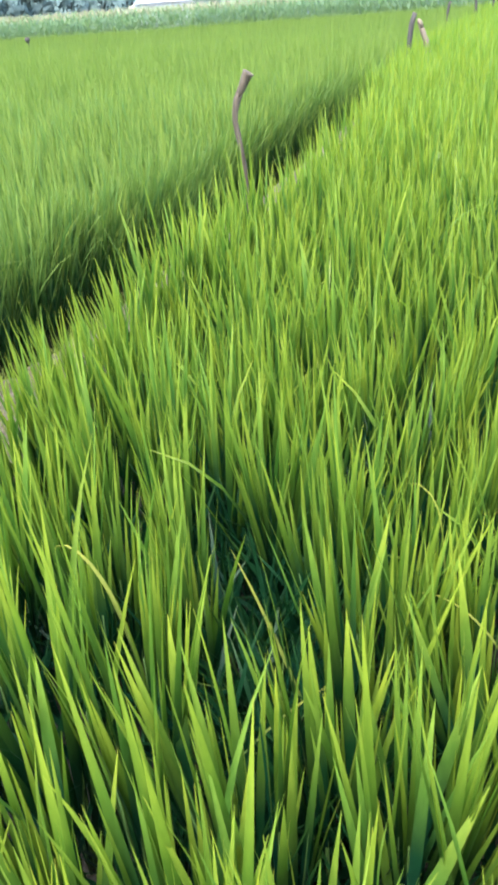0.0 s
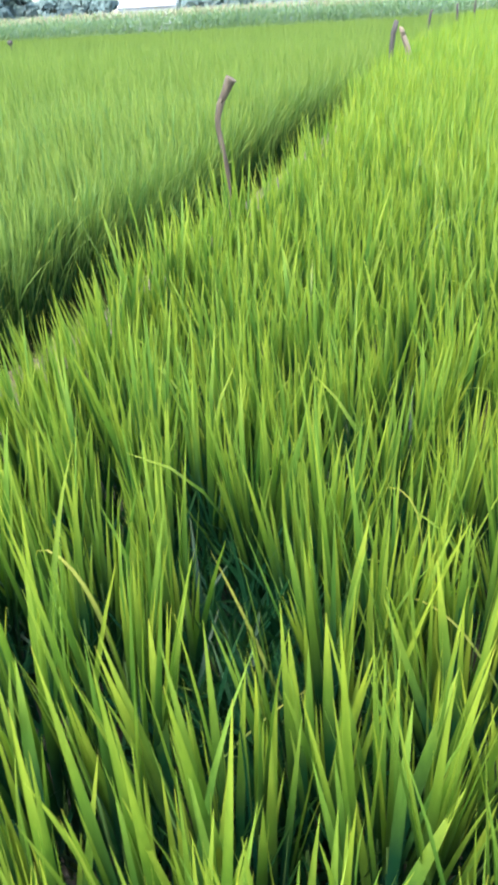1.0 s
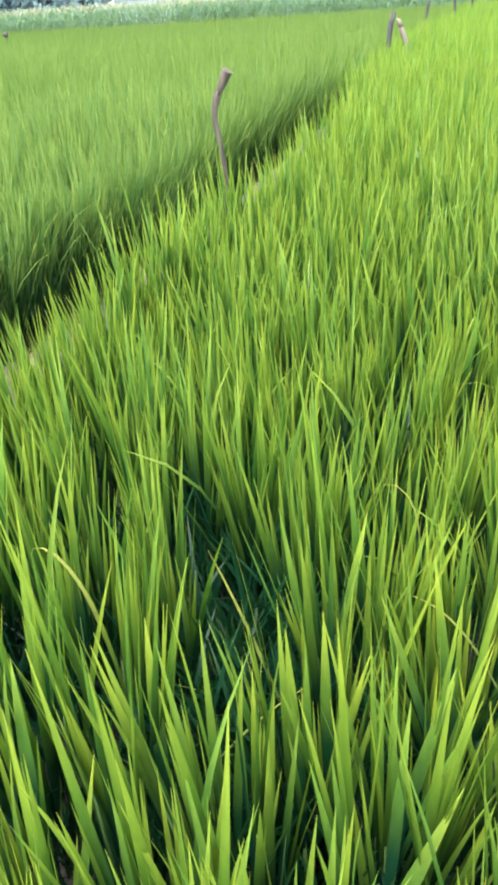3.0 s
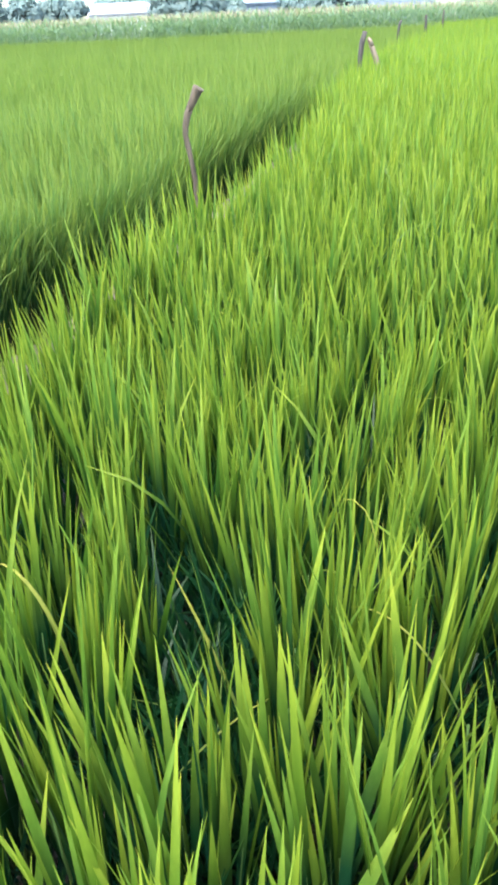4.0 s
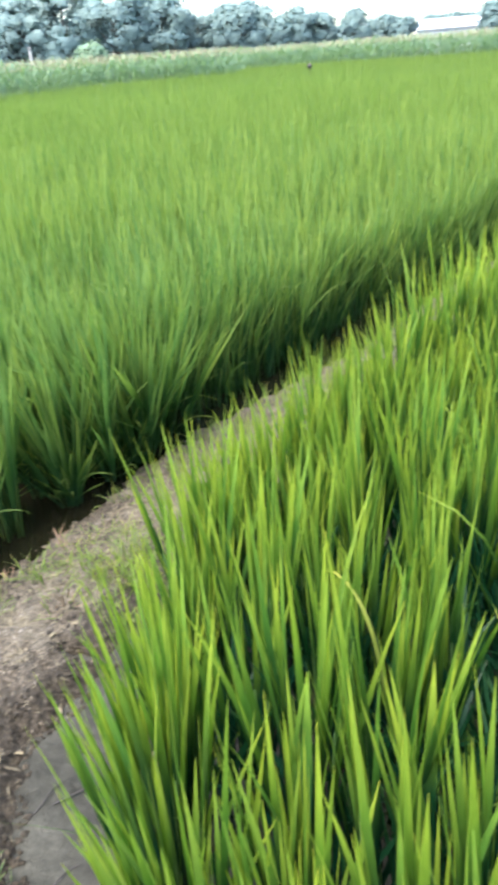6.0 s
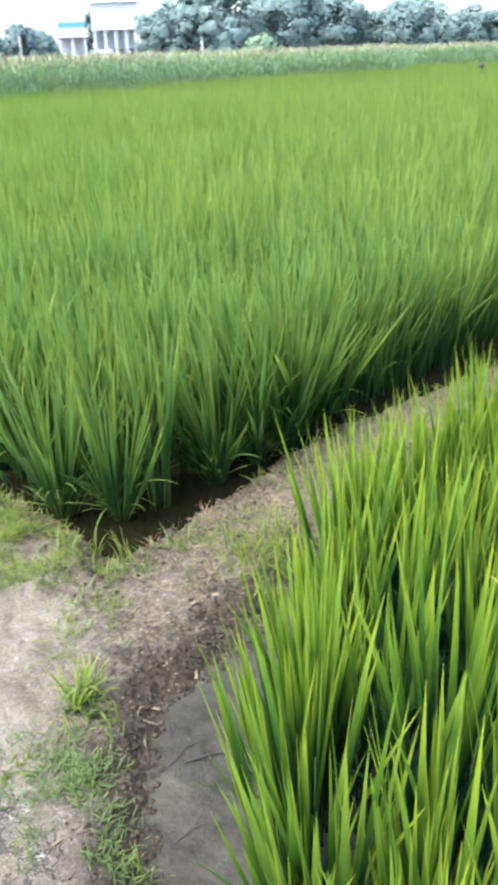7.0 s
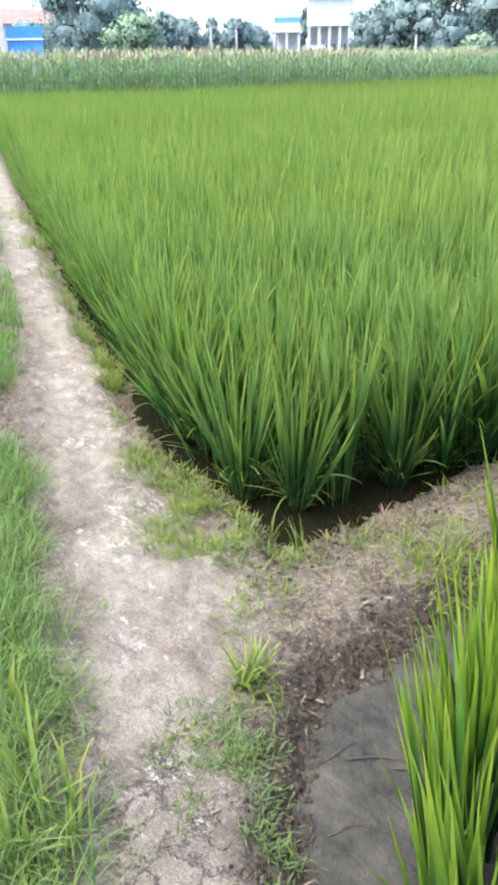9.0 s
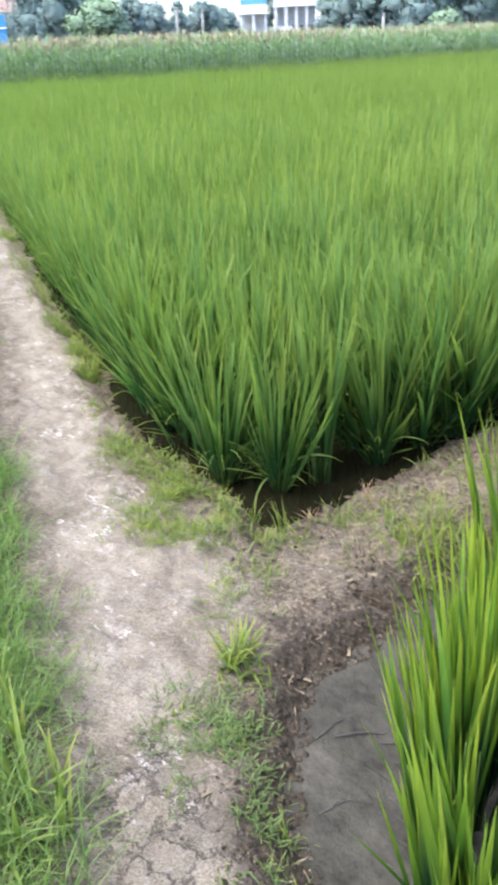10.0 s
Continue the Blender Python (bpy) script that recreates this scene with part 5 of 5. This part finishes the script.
stick("marker_stake", "short stake with a dark knob in the rice field", [(-11.53, 43.1, -0.12), (-11.53, 43.1, 0.5), (-11.53, 43.1, 0.75), (-11.53, 43.1, 0.92)], [0.03, 0.03, 0.03, 0.03], DARK_WOOD,
      ([(-11.53, 43.1, 0.74), (-11.56, 43.1, 0.86), (-11.56, 43.1, 0.97)], [0.08, 0.13, 0.07]))


# ---------------------------------------------------------------- grass and litter
def bank_z(x, y):
    return bank_height(np.asarray(x, float), np.asarray(y, float))


def grass_set(x, y, length, width, segs, tilt=0.45, bend=0.8, mat=None):
    c = len(x)
    z = bank_z(x, y) - 0.004
    return blades(np.stack((x, y, z), -1), rng.uniform(0, 6.283, c), np.abs(rng.normal(tilt * 0.6, tilt * 0.6, c)), np.abs(rng.normal(bend * 0.6, bend * 0.6, c)),
                  length, width, segs, False, 1.3, rng.normal(0, 0.5, c), twist=rng.normal(0, 0.8, c))


def scatter(count, s0, s1, n0, n1, power=1.0):
    s = s0 + (s1 - s0) * rng.random(count) ** power
    n = rng.uniform(n0, n1, count)
    return plan(s, n)


sets = []
x, y = scatter(48000, -1.6, 4.0, -0.80, -0.05)
n = across(x, y)
bare = np.exp(-((along(x, y) - 2.58) / 0.28) ** 2)
keep = rng.random(len(x)) < np.clip((-n - 0.145 - 0.5 * bare + 0.05 * wobble(x, y, 0.22, 71)) / 0.10, 0.0, 1)
x, y = x[keep], y[keep]
c = len(x)
sets.append(grass_set(x, y, np.where(rng.random(c) < 0.12, rng.uniform(0.14, 0.28, c), rng.uniform(0.05, 0.17, c)) * (1 + 0.3 * wobble(x, y, 0.4, 72)), rng.uniform(0.0020, 0.0048, c), 2, 1.0, 1.5))
x, y = scatter(16000, 4.0, 26, -1.4, -0.12, 1.5)
keep = rng.random(len(x)) < np.clip(0.65 + 0.8 * wobble(x, y, 0.9, 73), 0.05, 1)
x, y = x[keep], y[keep]
c = len(x)
sets.append(grass_set(x, y, rng.uniform(0.08, 0.22, c), rng.uniform(0.005, 0.012, c), 3))
v, q, a = merged(sets)
verge = new("grass_verge", quick_mesh("grass_verge", v, q, GRASS, a))
tagged(verge, "soft green grass growing along the footpath", "grass", kind="stuff")

# low weeds in patches on the bank: place along the path, across it, spread, blades, height
sets = []
for s, n, r, count, high in ((0.10, 0.20, 0.12, 20, 0.05), (1.30, 0.40, 0.16, 90, 0.08), (1.62, 0.40, 0.16, 90, 0.09), (1.95, 0.30, 0.12, 80, 0.09),
                             (2.45, 0.27, 0.06, 40, 0.06), (2.95, 0.34, 0.09, 260, 0.12), (3.35, 0.31, 0.07, 200, 0.12), (3.9, 0.30, 0.10, 230, 0.13), (4.7, 0.29, 0.14, 280, 0.14), (5.6, 0.28, 0.18, 280, 0.14), (6.9, 0.27, 0.2, 280, 0.13), (8.5, 0.25, 0.25, 280, 0.13),
                             (1.15, 0.58, 0.10, 60, 0.07), (0.9, 0.40, 0.12, 30, 0.06), (0.8, 1.15, 0.14, 130, 0.09), (0.72, 1.5, 0.16, 160, 0.10)):
    count = int(count * 3.8)
    ps, pn = rng.normal(s, r, count), rng.normal(n, r * 0.6, count)
    x, y = plan(ps, pn)
    ok = (inside(x, y) > 0.015) & (wobble(x, y, 0.10, 98, 2) > -0.1)
    x, y = x[ok], y[ok]
    c = len(x)
    sets.append(grass_set(x, y, rng.uniform(0.5, 1.5, c) * high, rng.uniform(0.0025, 0.0065, c), 3, 1.5, 1.1))
ridge_y = np.repeat(np.arange(1.95, 6.4, 0.16), 120)
x, y = np.interp(ridge_y, BUND[:, 1], BUND[:, 0]) + rng.normal(-0.03, 0.15, ridge_y.size), ridge_y + rng.normal(0, 0.08, ridge_y.size)
ok = (inside(x, y) > 0.015) & (wobble(x, y, 0.3, 91, 2) > np.where(y > 2.5, -0.4, -0.1))
x, y = x[ok], y[ok]
sets.append(grass_set(x, y, rng.uniform(0.03, 0.12, len(x)), rng.uniform(0.0025, 0.006, len(x)), 3, 1.0, 0.9))
v, q, a = merged(sets)
weeds = new("weeds", quick_mesh("weeds", v, q, WEED, a))
tagged(weeds, "low yellowish green weeds in patches on the bank", "weeds", kind="stuff")


def creeping_set(patches):
    """Creeping runners with short blades at their joints. Each patch: along, across, its two spreads, runners and the blades' length."""
    out = []
    for s, n, rs, rn, runners, size in patches:
        joints = 8
        head = rng.uniform(0, 6.283, runners)[:, None] + np.cumsum(rng.normal(0, 0.25, (runners, joints)), 1)
        step = rng.uniform(0.010, 0.018, (runners, 1))
        x0, y0 = plan(rng.normal(s, rs, runners), rng.normal(n, rn, runners))
        x = (x0[:, None] + np.cumsum(np.cos(head) * step, 1)).ravel()
        y = (y0[:, None] + np.cumsum(np.sin(head) * step, 1)).ravel()
        turn = (head + np.where(np.arange(joints) % 2, 1, -1) * rng.uniform(0.4, 1.3, (runners, joints))).ravel()
        tone = np.repeat(rng.random(runners), joints)
        ok = (inside(x, y) > 0.01) & (rng.random(x.size) < 0.9) & (wobble(x, y, 0.10, 98, 2) > -0.25)
        x, y, turn, tone = x[ok], y[ok], turn[ok], tone[ok]
        c = len(x)
        out.append(blades(np.stack((x, y, bank_z(x, y) + rng.uniform(0.002, 0.014, c)), -1), turn, np.where(rng.random(c) < 0.25, rng.uniform(0.3, 0.9, c), rng.uniform(0.9, 1.45, c)), rng.uniform(-0.2, 0.5, c),
                          rng.uniform(0.6, 1.4, c) * size, rng.uniform(0.0022, 0.0046, c), 3, False, 1.3, rng.normal(0, 0.4, c), tone=tone, twist=rng.normal(0, 0.8, c)))
    return merged(out)


v, q, a = creeping_set(((0.27, 0.21, 0.05, 0.05, 60, 0.036), (0.12, 0.20, 0.07, 0.035, 70, 0.036), (-0.02, 0.175, 0.06, 0.03, 52, 0.036), (-0.26, 0.17, 0.10, 0.04, 44, 0.036), (0.35, 0.12, 0.02, 0.02, 14, 0.04), (0.29, -0.02, 0.04, 0.06, 16, 0.018),
                        (0.28, -0.14, 0.12, 0.02, 26, 0.03), (0.70, -0.13, 0.10, 0.02, 26, 0.03), (0.98, -0.10, 0.05, 0.02, 14, 0.025)))
creeper = new("creeping_grass", quick_mesh("creeping_grass", v, q, CREEPING, a))
tagged(creeper, "low creeping green grass spreading over the clay", "grass", kind="stuff")
v, q, a = creeping_set(((1.18, 0.34, 0.08, 0.08, 64, 0.055), (1.45, 0.42, 0.11, 0.10, 110, 0.06), (1.78, 0.36, 0.12, 0.07, 76, 0.055), (1.07, 0.47, 0.05, 0.05, 30, 0.05), (1.35, 0.25, 0.10, 0.03, 34, 0.045), (2.0, 0.28, 0.07, 0.04, 34, 0.05),
                        (0.72, 0.40, 0.03, 0.03, 14, 0.05), (0.82, 0.60, 0.03, 0.03, 11, 0.045), (0.97, 0.66, 0.04, 0.03, 14, 0.05), (1.02, 0.82, 0.04, 0.04, 12, 0.05), (1.05, 0.98, 0.06, 0.05, 18, 0.05), (1.0, 1.2, 0.06, 0.05, 18, 0.05)))
corner_weeds = new("weeds", quick_mesh("weeds", v, q, WEED, a))
tagged(corner_weeds, "yellowish green creeping weeds on the bank's corner", "weeds", kind="stuff")


def tuft(s, n, count, high, spread=1.25, broad=1.0, label="small tuft of bright green grass on the bare bank"):
    x, y = plan(s, n)
    thing = new("grass_tuft")
    thing.location = (x, y, float(bank_z([x], [y])[0]) - 0.006)
    tagged(thing, label, "grass tuft", "grass tufts on the bank")
    for k in range(count):
        v, q, a = blades(np.array([(rng.normal(0, 0.014), rng.normal(0, 0.014), 0)]), one + rng.uniform(0, 6.283), one + abs(rng.normal(0, spread * 0.5)), one + rng.uniform(0.1, spread),
                         one + high * rng.uniform(0.5, 1.15), one + rng.uniform(0.0035, 0.0065) * broad, 5, True)
        part("blade", quick_mesh("blade", v, q, WEED, a), None, thing)


for s, n, count, high in ((0.36, 0.40, 8, 0.11), (0.20, 0.26, 8, 0.07), (-0.05, 0.27, 8, 0.09), (-0.24, 0.24, 9, 0.10), (1.12, 0.72, 11, 0.20), (0.98, 0.74, 8, 0.15), (0.95, 0.52, 8, 0.10),
                          (0.75, 0.46, 8, 0.09), (1.45, 0.50, 11, 0.13), (1.3, 0.55, 8, 0.12), (1.75, 0.42, 10, 0.12), (1.05, 0.62, 7, 0.09), (-0.45, -0.10, 11, 0.17), (-0.58, -0.14, 10, 0.16), (-0.62, 0.28, 9, 0.12), (0.62, 1.0, 8, 0.14), (1.02, 0.90, 12, 0.16), (0.92, 1.05, 10, 0.14), (0.86, 1.25, 12, 0.16), (0.70, 1.35, 9, 0.12), (0.80, 1.6, 12, 0.18), (0.66, 1.8, 10, 0.16), (1.28, 0.66, 9, 0.12), (0.85, 0.62, 7, 0.08)):
    tuft(s, n, count, high)
for s, n, count, high in ((0.47, 0.335, 26, 0.15), (0.50, 0.365, 22, 0.14), (0.44, 0.30, 20, 0.12), (0.42, 0.36, 14, 0.12), (0.36, 0.125, 12, 0.06)):
    tuft(s, n, count, high, 1.5, 1.5, "splayed bright green grass tuft on the bare bank")
for s, n, count, high in ((0.22, -0.27, 14, 0.26), (0.20, -0.19, 9, 0.20), (0.07, -0.30, 12, 0.24), (0.10, -0.21, 9, 0.20), (0.38, -0.26, 9, 0.22), (0.55, -0.30, 8, 0.20), (0.80, -0.28, 8, 0.20)):
    tuft(s, n, count, high, 0.9, 2.0, "broad-bladed bright grass tuft in the verge")

for x, y in ((-1.55, 2.02), (-1.36, 2.16), (-1.20, 1.86)):
    thing = new("dry_tuft")
    thing.location = (x, y, float(bank_z([x], [y])[0]) - 0.006)
    tagged(thing, "dried reddish brown grass tuft on the ridge", "grass tuft", "dry tufts on the ridge")
    for k in range(12):
        v, q, a = blades(np.array([(rng.normal(0, 0.02), rng.normal(0, 0.02), 0)]), one + rng.uniform(0, 6.283), one + abs(rng.normal(0.3, 0.5)), one + rng.uniform(0.1, 1.3),
                         one + rng.uniform(0.05, 0.11), one + rng.uniform(0.0025, 0.0045), 4, True)
        part("blade", quick_mesh("blade", v, q, DRY_GRASS, a), None, thing)

# clods on the bank's dark shoulder
bits, faces, tones = [], [], []
x, y = scatter(40000, -1.0, 2.2, 0.1, 1.9)
d = inside(x, y)
ok = (d > 0.012) & (rng.random(len(x)) < np.clip(1.15 - d / 0.24, 0.0, 1))
shape = np.array([(1, 0, 0), (0, 1, 0), (-1, 0, 0), (0, -1, 0), (0, 0, 0.8), (0, 0, -0.6)])
tri = np.array([(0, 1, 4), (1, 2, 4), (2, 3, 4), (3, 0, 4), (1, 0, 5), (2, 1, 5), (3, 2, 5), (0, 3, 5)])
for px, py, pz in zip(x[ok], y[ok], np.maximum(bank_z(x[ok], y[ok]), bed(x[ok], y[ok]))):
    size = 0.0024 + 0.0105 * rng.random() ** 3
    turn = rng.uniform(0, 6.283)
    rot = np.array(((math.cos(turn), -math.sin(turn), 0), (math.sin(turn), math.cos(turn), 0), (0, 0, 1)))
    faces.append(tri + 6 * len(bits))
    bits.append((shape * rng.uniform(0.6, 1.3, (6, 3)) * size) @ rot.T + (px, py, pz + size * 0.3))
v = np.concatenate(bits)
clods = new("clods", quick_mesh("clods", v, np.concatenate(faces), BANK, {"dry": np.full(len(v), 0.15), "damp": np.repeat(rng.choice((0.95, 0.85, 0.7, 0.2), len(bits), p=(0.4, 0.3, 0.2, 0.1)), 6), "cracked": np.zeros(len(v))}, smooth=False))
tagged(clods, "small dark crumbs of earth on the bank's shoulder", "clods", kind="stuff")

# short straw litter, and the larger scraps one by one
x, y = scatter(9000, -1.0, 2.2, -0.05, 1.9)
ok = (inside(x, y) > 0.0) & (rng.random(len(x)) < np.clip(1.1 - inside(x, y) / 0.22, 0.16, 1))
x, y = x[ok], y[ok]
c = len(x)
v, q, a = blades(np.stack((x, y, bank_z(x, y) + 0.004), -1), rng.uniform(0, 6.283, c), np.full(c, 1.5), rng.uniform(-0.1, 0.15, c), 0.006 + 0.05 * rng.random(c) ** 4, rng.uniform(0.0012, 0.004, c), 2, False)
ry = rng.uniform(1.55, 4.2, 2000)
rx = np.interp(ry, BUND[:, 1], BUND[:, 0]) + rng.normal(-0.02, 0.13, ry.size)
ok = (inside(rx, ry) > 0.03) & (wobble(rx, ry, 0.25, 97, 2) > -0.1)
rx, ry = rx[ok], ry[ok]
c = len(rx)
v, q, a = merged([(v, q, a), blades(np.stack((rx, ry, bank_z(rx, ry) + 0.005), -1), rng.uniform(0, 6.283, c), np.full(c, 1.45), rng.uniform(-0.15, 0.2, c), 0.012 + 0.07 * rng.random(c) ** 2, rng.uniform(0.0015, 0.004, c), 2, False)])
litter = new("straw_litter", quick_mesh("straw_litter", v, q, STRAW, a))
tagged(litter, "pale dry straw bits strewn over the earth", "straw litter", kind="stuff")


def scrap(x, y, length, width, turn, label, z=None, name="straw_scrap", mat=None):
    bm = bmesh.new()
    box(bm, (length, width, width * 0.45), (0, 0, 0), 0, width * 0.12)
    bmesh.ops.subdivide_edges(bm, edges=[e for e in bm.edges if e.calc_length() > length * 0.6], cuts=3)
    for vert in bm.verts:
        vert.co.z += 0.08 * length * math.cos(vert.co.x / length * 3) * pick.uniform(0.8, 1.2)
        vert.co.y += 0.05 * length * math.sin(vert.co.x / length * 4) + width * pick.uniform(-0.12, 0.12)
    z = float(bank_z([x], [y])[0]) if z is None else z
    ob = part(name, bm, mat or STRAW, at=pose(x, y, z + width * 0.3, 0, 0, turn))
    tagged(ob, label, "plant scrap", "scraps on the earth")


for x, y, length, width, turn, label in ((-0.875, 1.13, 0.06, 0.015, -40, "pale chip of dry stalk on the dark earth"), (-1.00, 1.50, 0.05, 0.010, -60, "pale curled scrap of dry leaf"),
                                         (-1.14, 0.665, 0.065, 0.006, 80, "short pale dry stick on the path"), (-1.10, 1.78, 0.03, 0.014, 30, "small pale flake on the bank"),
                                         (-1.15, 1.72, 0.025, 0.013, 70, "small white flake on the bank"), (-1.02, 1.32, 0.035, 0.008, 10, "thin scrap of straw"),
                                         (-1.32, 2.0, 0.03, 0.012, 20, "small white flake on the ridge"), (-0.93, 1.62, 0.04, 0.008, 120, "thin scrap of straw"), (-1.9, 1.52, 0.07, 0.005, 10, "long thin dry straw on the path"),
                                         (-3.6, 2.85, 0.05, 0.03, 40, "white flake at the water's edge"), (-1.45, 1.15, 0.05, 0.005, 160, "thin dry straw on the path"), (-0.95, 0.86, 0.04, 0.006, 60, "thin dry straw on the path")):
    scrap(x, y, length, width, turn, label)
for x, y, length, width, turn in ((-0.80, 1.26, 0.13, 0.004, 38), (-0.70, 1.30, 0.10, 0.004, 25), (-0.87, 1.23, 0.11, 0.003, 75), (-0.72, 1.05, 0.09, 0.003, 60)):
    scrap(x, y, length, width, turn, "thin dark withered stalk lying on the mud", float(bed(np.array([x]), np.array([y]))[0]), "withered_stalk", DARK_WOOD)
